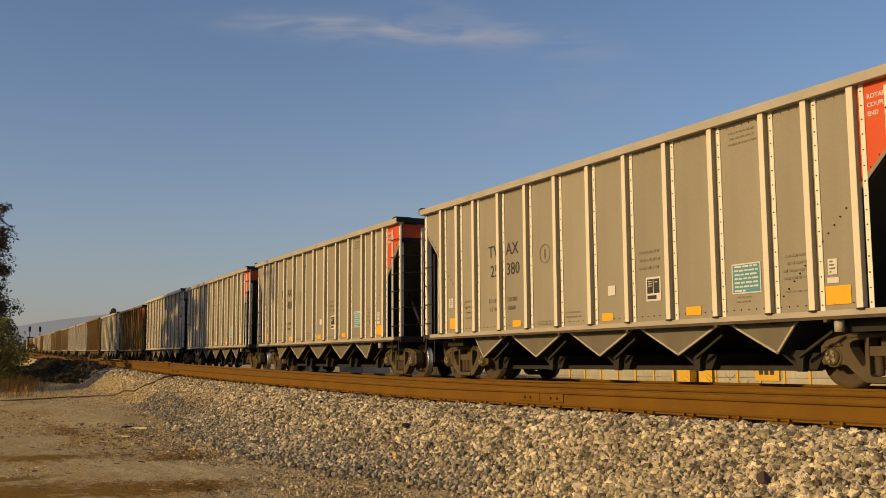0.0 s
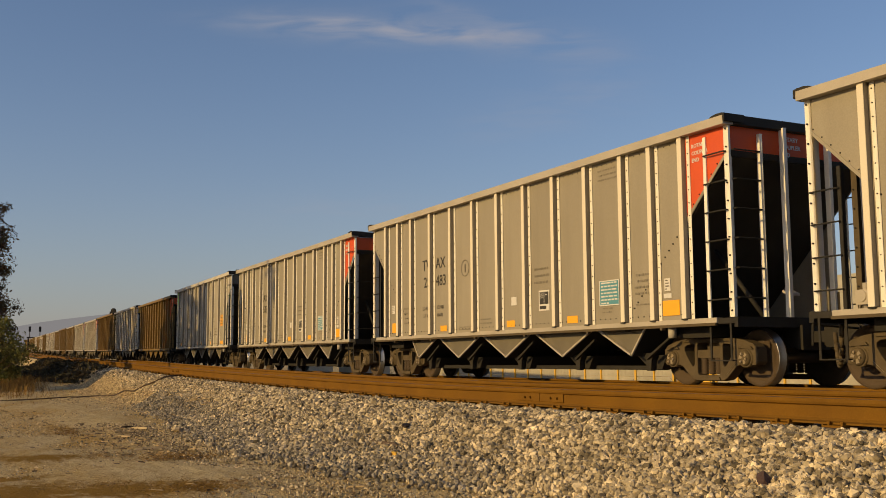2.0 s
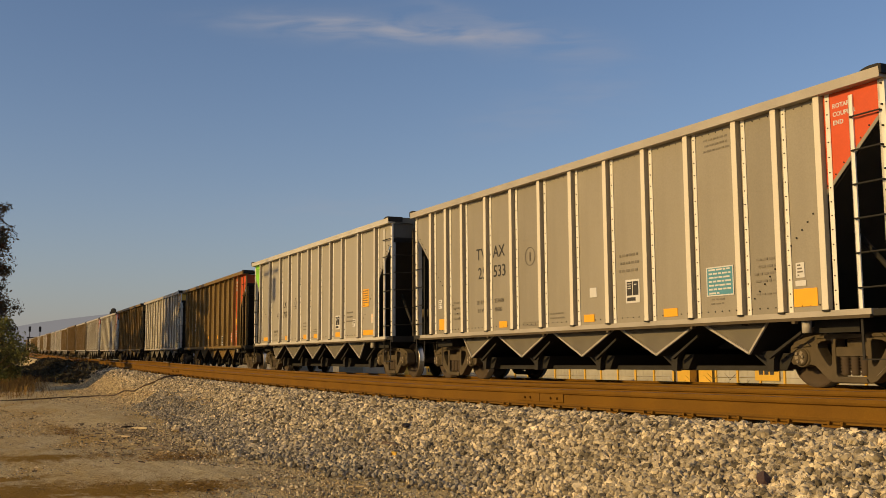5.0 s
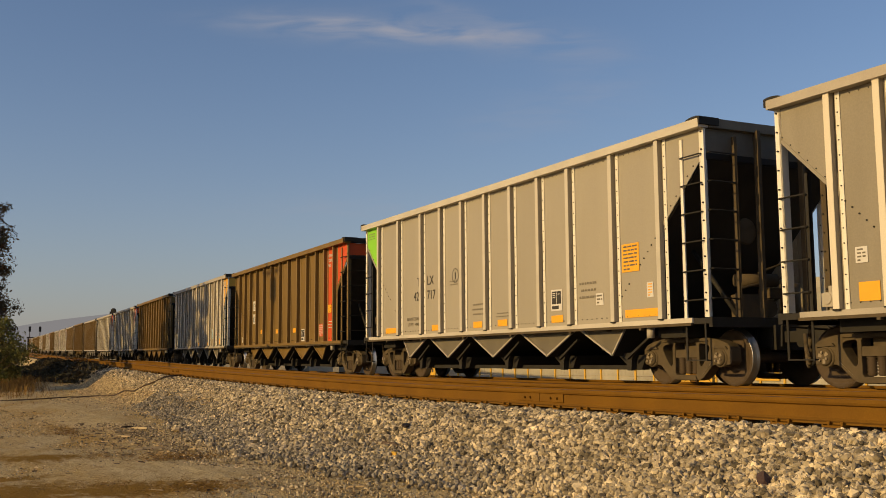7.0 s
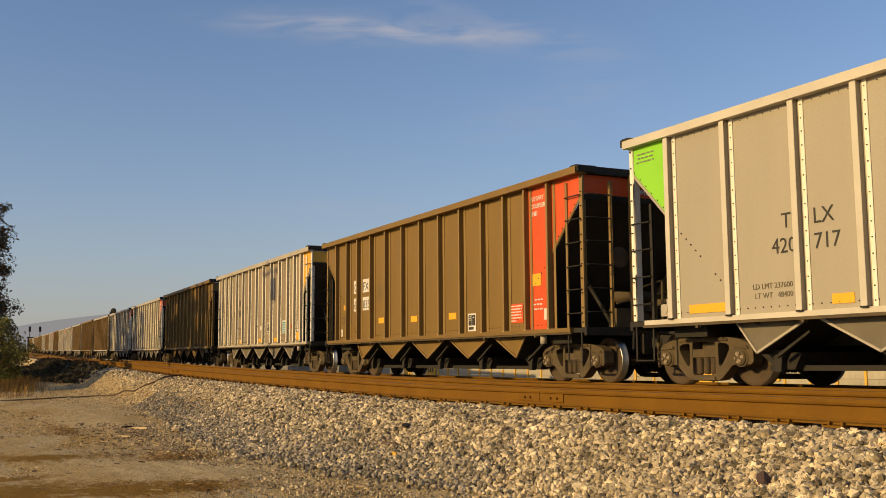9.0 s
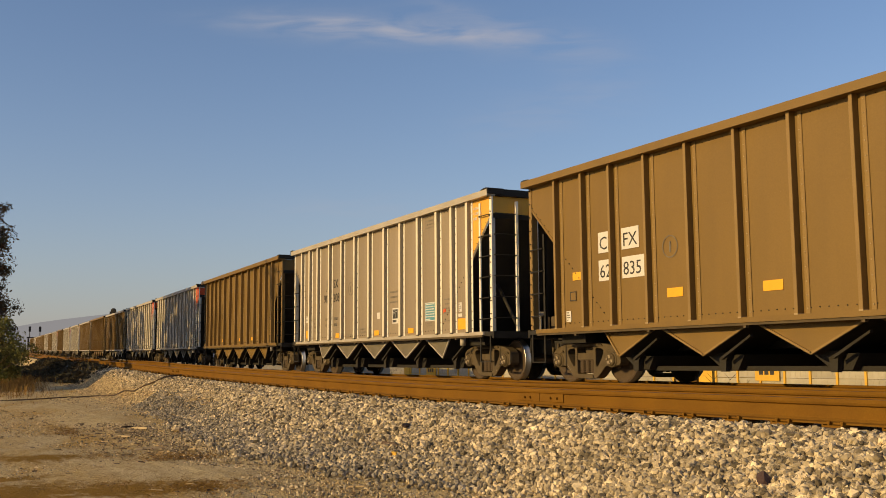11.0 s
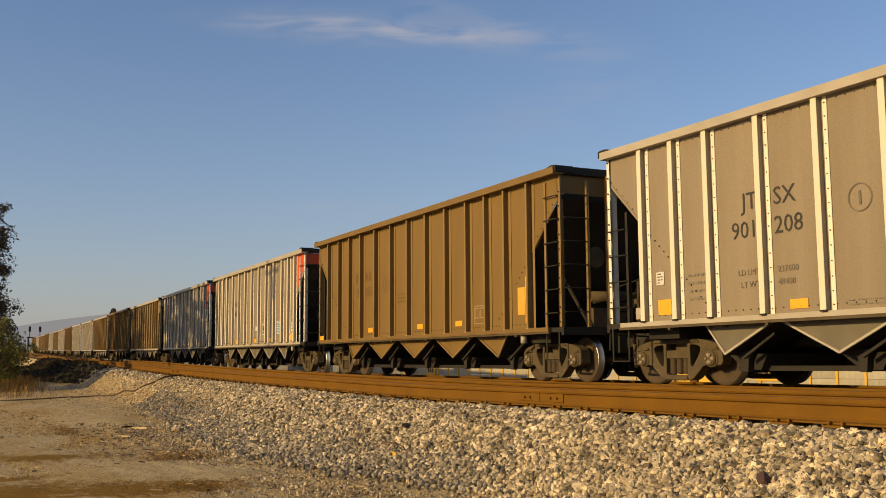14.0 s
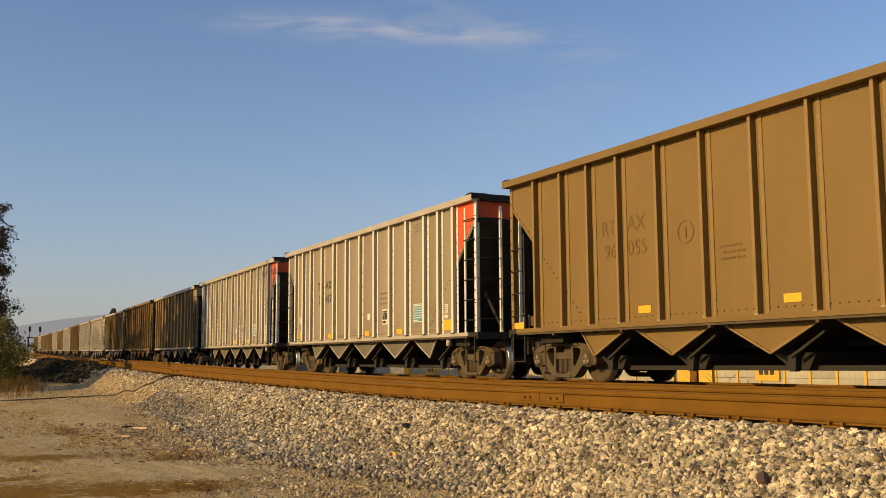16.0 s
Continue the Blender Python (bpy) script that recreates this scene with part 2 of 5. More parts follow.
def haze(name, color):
    """Far hills as an even emission: the haze is put into the colour."""
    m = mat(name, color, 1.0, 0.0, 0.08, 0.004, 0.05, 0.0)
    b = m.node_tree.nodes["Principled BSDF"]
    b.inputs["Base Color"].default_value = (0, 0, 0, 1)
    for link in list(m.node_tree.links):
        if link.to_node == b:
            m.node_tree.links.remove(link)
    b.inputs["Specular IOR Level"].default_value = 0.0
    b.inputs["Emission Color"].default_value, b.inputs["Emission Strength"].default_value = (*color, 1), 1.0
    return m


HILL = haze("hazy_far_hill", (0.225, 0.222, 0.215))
POLE = mat("weathered_pole_wood", (0.16, 0.11, 0.07), 0.9, 0.0, 0.35, 3.0, 40, 0.4, streak=(8, 8, 0.6))


# ---------------------------------------------------------------- mesh helpers
def box(bm, x0, x1, y0, y1, z0, z1, mi=0):
    v = [bm.verts.new((x, y, z)) for x in (x0, x1) for y in (y0, y1) for z in (z0, z1)]
    for a in ((0, 1, 3, 2), (4, 6, 7, 5), (0, 4, 5, 1), (2, 3, 7, 6), (0, 2, 6, 4), (1, 5, 7, 3)):
        bm.faces.new([v[i] for i in a]).material_index = mi
    return v


def prism(bm, pts, y0, y1, mi=0):
    """A polygon in x, z carried from y0 to y1."""
    a = [bm.verts.new((x, y0, z)) for x, z in pts]
    b = [bm.verts.new((x, y1, z)) for x, z in pts]
    k = len(pts)
    fs = [bm.faces.new(a), bm.faces.new(b[::-1])] + [bm.faces.new((a[i], b[i], b[(i + 1) % k], a[(i + 1) % k])) for i in range(k)]
    for f in fs:
        f.material_index = mi
    return a + b


def rod(bm, p0, p1, r, sides=8, mi=0, r1=None):
    """A round bar from p0 to p1."""
    p0, p1 = Vector(p0), Vector(p1)
    r1 = r if r1 is None else r1
    q = (p1 - p0).to_track_quat("Z", "Y").to_matrix()
    ring = [q @ Vector((math.cos(2 * math.pi * i / sides), math.sin(2 * math.pi * i / sides), 0)) for i in range(sides)]
    a = [bm.verts.new(p0 + r * d) for d in ring]
    b = [bm.verts.new(p1 + r1 * d) for d in ring]
    fs = [bm.faces.new(a[::-1]), bm.faces.new(b)] + [bm.faces.new((a[i], a[(i + 1) % sides], b[(i + 1) % sides], b[i])) for i in range(sides)]
    for f in fs:
        f.material_index = mi
    for f in fs[2:]:
        f.smooth = sides > 6


def lathe(bm, profile, sides=32, axis="Y", mis=None):
    """Rings (radius, height) turned round an axis."""
    rings = []
    for r, h in profile:
        ring = []
        for i in range(sides):
            c, s = r * math.cos(2 * math.pi * i / sides), r * math.sin(2 * math.pi * i / sides)
            ring.append(bm.verts.new((c, h, s) if axis == "Y" else (c, s, h)))
        rings.append(ring)
    for k in range(len(rings) - 1):
        for i in range(sides):
            f = bm.faces.new((rings[k][i], rings[k][(i + 1) % sides], rings[k + 1][(i + 1) % sides], rings[k + 1][i]))
            f.smooth = True
            f.material_index = mis[k] if mis else 0
    bm.faces.new(rings[0]), bm.faces.new(rings[-1])


def mesh_of(name, bm, mats, soft=0.0):
    if soft:
        sharp = [e for e in bm.edges if len(e.link_faces) == 2 and e.calc_face_angle(0) > 0.6]
        bmesh.ops.bevel(bm, geom=sharp, offset=soft, segments=1, affect="EDGES", clamp_overlap=True)
    bmesh.ops.recalc_face_normals(bm, faces=bm.faces)
    me = bpy.data.meshes.new(name)
    bm.to_mesh(me)
    bm.free()
    for m in mats if isinstance(mats, (list, tuple)) else [mats]:
        me.materials.append(m)
    return me


def part(name, data, material=None, parent=None, label="", at=None, soft=0.0):
    """One mesh object under a thing or a part; data is a bmesh or a mesh to share."""
    me = mesh_of(name, data, material, soft) if isinstance(data, bmesh.types.BMesh) else data
    ob = new(name, me)
    if parent:
        ob.parent = parent
    if at is not None:
        ob.matrix_basis = at
    return tagged(ob, label=label)


def raw_mesh(name, verts, faces, material):
    """A mesh from arrays; all faces have the same number of corners."""
    me = bpy.data.meshes.new(name)
    verts, faces = np.asarray(verts, np.float32), np.asarray(faces, np.int32)
    k = faces.shape[1]
    me.vertices.add(len(verts)), me.loops.add(faces.size), me.polygons.add(len(faces))
    me.vertices.foreach_set("co", verts.ravel())
    me.loops.foreach_set("vertex_index", faces.ravel())
    me.polygons.foreach_set("loop_start", np.arange(0, faces.size, k, dtype=np.int32))
    me.update(calc_edges=True)
    me.validate()
    me.shade_flat()
    me.materials.append(material)
    return me


@lru_cache(None)
def letters(text, size, material_name, align="LEFT"):
    """Letters as a thin mesh that faces the near side of a car (towards -y)."""
    cu = bpy.data.curves.new("letters", "FONT")
    cu.body, cu.size, cu.extrude, cu.align_x, cu.resolution_u = text, size, 0.0015, align, 2
    cu.offset = 0.022 * size if material_name == "white_decal" else 0.0
    ob = new("letters", cu)
    bpy.context.view_layer.update()
    me = bpy.data.meshes.new_from_object(ob.evaluated_get(bpy.context.evaluated_depsgraph_get()))
    bpy.data.objects.remove(ob)
    me.transform(Matrix.Rotation(radians(90), 4, "X"))
    me.materials.clear()
    me.materials.append(bpy.data.materials[material_name])
    return me


# ---------------------------------------------------------------- the line of the tracks
BEND, BEND_START, BEND_LENGTH, SIDE = 0.0017386, 5.854, 39.91, 11.316


def climb(s):
    g = np.maximum(-np.asarray(s, float) - 10, 0)
    return 0.01723 * g * g / (g + 80)


def near_lift(s):
    """How far the near track climbs above the far one."""
    return 0.13 + 0.0105 * np.clip(-np.asarray(s, float) - 12, 0, 30)


def line(s, off=0.0, z=0.0):
    """A point s metres along the line (to the right), off metres beyond the near faces of the cars, z above the far track's rails."""
    s = np.asarray(s, float)
    u = np.clip(-s - BEND_START, 0, BEND_LENGTH)
    a, e = BEND * u, np.maximum(-s - BEND_START - BEND_LENGTH, 0)
    x = -np.minimum(-s, BEND_START) - np.sin(a) / BEND - e * np.cos(a)
    y = (1 - np.cos(a)) / BEND + e * np.sin(a)
    return np.stack([x + off * np.sin(a), SIDE + y + off * np.cos(a), z + climb(s)], -1)


HALF = 1.6           # half the width of a car
TRAIN = HALF         # the far track's centre, beyond the cars' near faces
NEAR = -4.47         # the near track's centre


# ---------------------------------------------------------------- ground
def toe_of(s):
    """Where the foot of the ballast bank lies, beyond the cars' near faces."""
    s = np.asarray(s, float)
    return np.interp(s, [-60, -40, -26, -19, -12.3, -9.4, -7.6, -6.4, -5.4, -4], [-6.8, -6.75, -6.7, -7.05, -7.6, -7.4, -7.05, -6.95, -7.3, -7.6]) + 0.07 * np.sin(s * 2.3) + 0.05 * np.sin(s * 5.1 + 1)


def ground_height(s, off):
    s, off = np.broadcast_arrays(np.asarray(s, float), np.asarray(off, float))
    toe = toe_of(s)
    prof = np.interp(off, [-400, -40, -12, -7.3, -5.95, -5.7, -3.0, -1.6, -0.4, 3.6, 5.2, 9, 14, 30, 400],
                     [-0.9, -0.85, -0.76, -0.66, -0.13, -0.098, -0.10, -0.24, -0.2, -0.2, -0.6, -1.9, -2.3, -2.3, -2.3])
    prof = np.where((off > toe - 1.2) & (off < -5.95), np.interp((off + 5.95) / (toe + 5.95), [0, 0.15, 1, 1.35], [-0.15, -0.18, -0.64, -0.68]), prof)
    lift = near_lift(s) - 0.13
    return prof + climb(s) + lift * np.interp(off, [-9, -6, -3, -1], [0.7, 1, 1, 0])


def build_ground():
    s = np.concatenate([np.linspace(-2600, -260, 14), np.linspace(-240, -62, 60), np.linspace(-60, 12, 400), np.linspace(20, 900, 14)])
    off = np.concatenate([np.linspace(-1500, -60, 10), np.linspace(-45, -13, 12), np.linspace(-12, -2.5, 130), np.linspace(-2.3, 10, 30), np.linspace(12, 60, 10), np.linspace(120, 2600, 10)])
    S, O = np.meshgrid(s, off, indexing="ij")
    Z = ground_height(S, O)
    rng = np.random.default_rng(3)
    P = line(S, O)
    bump = np.zeros_like(Z)
    for k in range(26):
        w = 2 * math.pi / np.exp(rng.uniform(np.log(0.25), np.log(6)))
        a, ph = rng.uniform(0, 6.28), rng.uniform(0, 6.28)
        bump += np.sin(w * (P[..., 0] * np.cos(a) + P[..., 1] * np.sin(a)) + ph) / w
    P[..., 2] = Z + np.interp(O, [-38, -12, -8.0, -7.6, 20, 30], [0.02, 0.014, 0.01, 0.003, 0.003, 0]) * bump
    n, m = S.shape
    idx = np.arange(n * m).reshape(n, m)
    faces = np.stack([idx[:-1, :-1], idx[1:, :-1], idx[1:, 1:], idx[:-1, 1:]], -1).reshape(-1, 4)
    me = raw_mesh("ground", P.reshape(-1, 3), faces, GROUND)
    me.materials.append(FINES_SHADE)
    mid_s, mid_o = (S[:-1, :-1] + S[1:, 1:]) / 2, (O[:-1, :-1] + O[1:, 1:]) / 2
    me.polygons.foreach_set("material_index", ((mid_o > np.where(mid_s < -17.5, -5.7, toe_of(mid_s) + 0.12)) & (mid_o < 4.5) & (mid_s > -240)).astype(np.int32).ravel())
    ob = new("ground", me)
    tagged(ob, "dry brown dirt ground with a grey ballast bank beside the rails", "ground", kind="structure")


build_ground()


# ---------------------------------------------------------------- tracks
RAIL_PROFILE = [(-0.037, 0), (0.037, 0), (0.037, -0.028), (0.030, -0.045), (0.010, -0.055), (0.0085, -0.145), (0.03, -0.163), (0.076, -0.172), (0.076, -0.185),
                (-0.076, -0.185), (-0.076, -0.172), (-0.03, -0.163), (-0.0085, -0.145), (-0.010, -0.055), (-0.030, -0.045), (-0.037, -0.028)]


def rail_mesh(off, lift, s0=-420, s1=60):
    s = np.concatenate([np.linspace(s0, -60, 60), np.linspace(-58, s1, 80)])
    k = len(RAIL_PROFILE)
    rows = [line(s, off + a, b + lift(s)) for a, b in RAIL_PROFILE]
    V = np.stack(rows, 1)
    n = len(s)
    idx = np.arange(n * k).reshape(n, k)
    nxt = np.roll(idx, -1, axis=1)
    faces = np.stack([idx[:-1], nxt[:-1], nxt[1:], idx[1:]], -1).reshape(-1, 4)
    me = raw_mesh("rail", V.reshape(-1, 3), faces, RAIL)
    me.materials.append(RAILTOP)
    mi = np.zeros((n - 1, k), np.int32)
    mi[:, 0] = 1
    me.polygons.foreach_set("material_index", mi.ravel())
    return me


def frame_at(s, off, z):
    a = float(BEND * np.clip(-s - BEND_START, 0, BEND_LENGTH))
    p = line(s, off, z)
    return Matrix.Translation(p) @ Matrix.Rotation(-a, 4, "Z")


def build_track(name, centre, lift, label, detail):
    top = new(name)
    tagged(top, label, "railway track", kind="structure")
    for d in (-0.755, 0.755):
        part("rail", rail_mesh(centre + d, lift), parent=top, label="rust-brown steel rail with a worn head")
    bm = bmesh.new()
    box(bm, -0.115, 0.115, -1.3, 1.3, -0.18, 0)
    tie = mesh_of("tie", bm, TIE, 0.012)
    bm = bmesh.new()
    box(bm, -0.09, 0.09, -0.14, 0.14, 0, 0.016)
    for x in (-0.06, 0.06):
        for y in (-0.095, 0.095):
            box(bm, x - 0.009, x + 0.009, y - 0.012, y + 0.012, 0.012, 0.036)
            box(bm, x - 0.013, x + 0.013, y - 0.014, y + 0.006, 0.034, 0.042)
    box(bm, -0.13, -0.115, -0.10, 0.10, 0.0, 0.02)
    plate = mesh_of("tie_plate", bm, RAIL)
    s, rng = 4.0, random.Random(5)
    while s > (-62 if detail else -30):
        m = frame_at(s, centre, float(lift(s)) - 0.207 + rng.uniform(-0.008, 0.004)) @ pose(0, rng.uniform(-0.04, 0.04), 0, 0, 0, rng.uniform(-1.2, 1.2))
        part("tie", tie, parent=top, at=m)
        if detail:
            for d in (-0.755, 0.755):
                part("tie_plate", plate, parent=top, at=frame_at(s, centre + d, float(lift(s)) - 0.205))
        s -= 0.51 + rng.uniform(-0.03, 0.03)
    if detail:
        bm = bmesh.new()
        for x0, x1 in ((-0.45, -0.004), (0.004, 0.45)):
            box(bm, x0, x1, -0.020, -0.009, 0.05, 0.135)
        for x in (-0.29, -0.18, 0.22, 0.34):
            rod(bm, (x, -0.018, 0.09), (x, -0.042, 0.09), 0.014, 6)
        bar = mesh_of("joint_bar", bm, RAIL, 0.004)
        for s in (-9.23, -27.8):
            part("joint_bar", bar, parent=top, at=frame_at(s, centre - 0.755, float(lift(s)) - 0.185), label="bolted rusty joint bar")


build_track("near_track", NEAR, near_lift, "rusty railway track on dark wooden ties in grey ballast", True)
build_track("far_track", TRAIN, lambda s: 0.0 * np.asarray(s, float), "rusty railway track under the moving coal train", False)


# ---------------------------------------------------------------- coal hopper cars
SPEED = 6.3317
END = 7.25                                   # end posts, from the middle of the car
SILL, DECK, EAVE, TOP = 0.985, 1.10, 4.15, 4.29
RIBS = (-6.24, -5.41, -4.57, -3.43, -2.29, -1.15, 0.0, 1.15, 2.29, 3.43, 4.57, 5.41, 6.24)
ALUMINIUM = ("bright_aluminium", "matte_aluminium")
MID_RIBS = (-6.19, -5.27, -4.38, -3.36, -2.27, -1.13, 0.0, 1.13, 2.27, 3.36, 4.38, 5.28, 6.19)
OLD_RIBS = (-6.19, -5.22, -4.31, -3.38, -2.27, -1.135, 0.0, 1.135, 2.27, 3.38, 4.31, 5.20, 6.18)
WIDE_RIBS = (-6.2, -4.84, -3.41, -2.29, -1.15, 0.0, 1.15, 2.29, 3.41, 4.84, 6.2)
CUT = [(-END, 3.72), (-6.2, 2.72)]          # the slanting lower edge of the end panels
AXLES = (-6.99, -5.21, 5.21, 6.99)
WHEEL_R = 0.457


@lru_cache(None)
def rib_mesh(metal):
    """A hat-shaped side post with a bolted flange, foot at z = 0."""
    bm = bmesh.new()
    h = EAVE - DECK
    alu = metal in ALUMINIUM
    box(bm, *((-0.085, 0.025, -0.10) if alu else (-0.065, 0.0, -0.12)), 0.0, 0, h)
    box(bm, 0.055, 0.135, -0.014, 0.0, 0, h)
    box(bm, -0.13, -0.085, -0.012, 0.0, 0, h)
    sharp = [e for e in bm.edges if abs(e.verts[0].co.z - e.verts[1].co.z) > 1]
    bmesh.ops.bevel(bm, geom=sharp, offset=0.006, segments=1, affect="EDGES", clamp_overlap=True)
    # The right flank takes the duller panel sheet: its shade put into the colour.
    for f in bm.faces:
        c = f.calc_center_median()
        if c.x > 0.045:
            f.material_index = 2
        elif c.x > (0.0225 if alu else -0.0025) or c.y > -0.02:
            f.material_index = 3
    # Near-black bolts hold their shade in the colour; tan ones on brown, a glint.
    n = 15
    for i in range(n):
        z = 0.08 + (h - 0.16) * i / (n - 1) + 0.014 * math.sin(i * 5.3)
        rod(bm, (0.097, -0.013, z), (0.097, -0.025, z), 0.0105, 6, 1)
    box(bm, -0.088 if alu else -0.068, 0.03 if alu else 0.004, -0.104 if alu else -0.124, -0.004, -0.012, 0.012, 1)
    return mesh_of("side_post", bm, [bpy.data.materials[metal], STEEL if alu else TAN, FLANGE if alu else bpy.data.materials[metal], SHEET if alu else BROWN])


@lru_cache(None)
def panel_mesh(width, metal):
    """A side sheet with a lap seam and a row of bolts above the sill."""
    bm = bmesh.new()
    h = EAVE - DECK
    box(bm, 0, width, -0.006, 0.006, 0, h * 0.62)
    box(bm, 0, width, -0.008, 0.004, h * 0.62, h)
    for i in range(int(width / 0.16)):
        x = 0.14 + i * 0.16
        if x < width - 0.15:
            rod(bm, (x, -0.005, 0.09), (x, -0.018, 0.09), 0.011, 5, 1)
            rod(bm, (x, -0.010, h - 0.06), (x, -0.020, h - 0.06), 0.009, 5, 1)
    return mesh_of("side_panel", bm, [bpy.data.materials[metal], STEEL])


@lru_cache(None)
def end_panel_mesh(metal, flip, body):
    """The end side sheet, cut off slantwise over the slope sheet."""
    bm = bmesh.new()
    pts = [(-END, EAVE), (-6.2, EAVE), (-6.2, CUT[1][1]), (-END, CUT[0][1])]
    if flip:
        pts = [(-x, z) for x, z in pts]
    prism(bm, pts, -0.008, 0.006)
    k = -1 if flip else 1
    edge = [(-END, CUT[0][1] + 0.02), (-6.2, CUT[1][1] + 0.02), (-6.2, CUT[1][1] - 0.05), (-END, CUT[0][1] - 0.05)]
    prism(bm, [(k * x, z) for x, z in edge], -0.018, -0.006, 2)
    for i in range(7):
        t = (i + 0.5) / 7
        x, z = -END + t * 1.05, CUT[0][1] + t * (CUT[1][1] - CUT[0][1]) + 0.06
        rod(bm, (k * x, -0.007, z), (k * x, -0.02, z), 0.012, 5, 1)
    return mesh_of("end_panel", bm, [bpy.data.materials[metal], STEEL, bpy.data.materials[body]])


@lru_cache(None)
def chord_mesh(metal):
    bm = bmesh.new()
    box(bm, -END - 0.09, END + 0.09, -0.20 if metal == "brown_car_paint" else -0.155, 0.06, EAVE, TOP)
    return mesh_of("top_chord", bm, bpy.data.materials[metal], 0.02)


@lru_cache(None)
def sill_mesh(metal):
    bm = bmesh.new()
    box(bm, -6.95, 6.95, -0.125 if metal == "brown_car_paint" else -0.075, 0.05, SILL + 0.03, DECK)
    box(bm, -6.95, 6.95, -0.105, -0.06, SILL - 0.012, SILL + 0.034, 1)
    for x in (-5.6, -3.4, -1.1, 1.1, 3.4, 5.6):
        box(bm, x - 0.03, x + 0.03, -0.10, -0.03, SILL - 0.05, SILL - 0.012, 1)
    return mesh_of("side_sill", bm, [bpy.data.materials[metal], TRUCK], 0.008)


@lru_cache(None)
def post_mesh(metal, lateral):
    """A bolted angle at a corner or on an end, foot at z = 0."""
    bm = bmesh.new()
    h = EAVE - DECK + 0.04
    if lateral:
        box(bm, -0.05, 0.05, -0.035, 0.035, 0, h)
    else:
        box(bm, -0.055, 0.055, -0.02, 0.02, 0, h)
        box(bm, 0.02, 0.055, -0.02, 0.11, 0, h)
    for i in range(11):
        z = 0.1 + (h - 0.2) * i / 10
        rod(bm, (-0.01, -0.02 if not lateral else -0.035, z), (-0.01, -0.045 if not lateral else -0.055, z), 0.014, 6, 1)
    return mesh_of("corner_post", bm, [FLANGE if metal in ALUMINIUM else bpy.data.materials[metal], STEEL])


@lru_cache(None)
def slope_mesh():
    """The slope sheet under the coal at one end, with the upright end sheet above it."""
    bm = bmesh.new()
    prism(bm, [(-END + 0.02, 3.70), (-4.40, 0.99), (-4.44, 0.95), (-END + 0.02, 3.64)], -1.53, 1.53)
    return mesh_of("slope_sheet", bm, GRIME_SHADE)


@lru_cache(None)
def end_sheet_mesh(metal):
    bm = bmesh.new()
    box(bm, -END - 0.005, -END + 0.015, -1.53, 1.53, 3.76, EAVE)
    box(bm, -END - 0.004, -END + 0.014, -1.53, 1.53, 3.66, 3.76, 1)
    return mesh_of("end_sheet", bm, [bpy.data.materials[metal], STEEL])


@lru_cache(None)
def end_chord_mesh(metal):
    bm = bmesh.new()
    box(bm, -END - 0.10, -END + 0.06, -1.49, 1.49, EAVE + 0.01, TOP + 0.02)
    return mesh_of("end_chord", bm, bpy.data.materials[metal], 0.012)


@lru_cache(None)
def cap_plate_mesh():
    """The low dark cover over a top corner."""
    bm = bmesh.new()
    prism(bm, [(-END - 0.13, TOP - 0.10), (-END - 0.13, TOP + 0.025), (-END - 0.06, TOP + 0.04), (-END + 0.06, TOP + 0.042), (-END + 0.16, TOP + 0.026), (-END + 0.22, TOP + 0.003), (-END - 0.085, TOP + 0.003), (-END - 0.095, TOP - 0.10)], -1.72, -1.30)
    return mesh_of("corner_cap", bm, STEEL, 0.008)


@lru_cache(None)
def slope_bolts_mesh():
    """The line of bolts that holds the slope sheet to a side sheet."""
    bm = bmesh.new()
    for i in range(15):
        k = i / 14
        x = -6.10 + 1.55 * k
        if min(abs(x - p) for p in RIBS) > 0.13:
            rod(bm, (x, -0.005, 2.60 - 1.46 * k), (x, -0.02, 2.60 - 1.46 * k), 0.0135, 6)
    return mesh_of("slope_bolts", bm, STEEL)


@lru_cache(None)
def platform_mesh():
    """The end sill and the shelf above the truck."""
    bm = bmesh.new()
    box(bm, -END - 0.06, -6.25, -1.60, 1.60, 1.00, 1.09)
    box(bm, -END - 0.14, -END - 0.06, -1.60, 1.60, 0.94, 1.10)
    box(bm, -END - 0.05, -3.6, -0.28, 0.28, 0.62, 0.99)
    box(bm, -6.5, -5.7, -1.35, 1.35, 0.80, 0.995)
    for y in (0.75,):
        rod(bm, (-END + 0.15, y, 1.09), (-6.0, y, 2.3), 0.04, 8)
    return mesh_of("end_sill", bm, STEEL, 0.01)


@lru_cache(None)
def valve_mesh(metal):
    """A pale control valve with its pipes, at the corner of the rear platform."""
    bm = bmesh.new()
    box(bm, -6.66, -6.46, -1.50, -1.28, 1.16, 1.36)
    rod(bm, (-6.56, -1.52, 1.28), (-6.56, -1.26, 1.28), 0.085, 12)
    rod(bm, (-6.40, -1.46, 1.10), (-6.40, -1.46, 1.42), 0.06, 10)
    rod(bm, (-6.56, -1.40, 1.05), (-6.56, -1.40, 1.46), 0.045, 10)
    rod(bm, (-6.66, -1.36, 1.24), (-7.0, -1.0, 1.14), 0.022, 6)
    rod(bm, (-6.60, -1.36, 1.40), (-6.70, -0.7, 1.55), 0.018, 6)
    return mesh_of("control_valve", bm, bpy.data.materials[metal], 0.012)


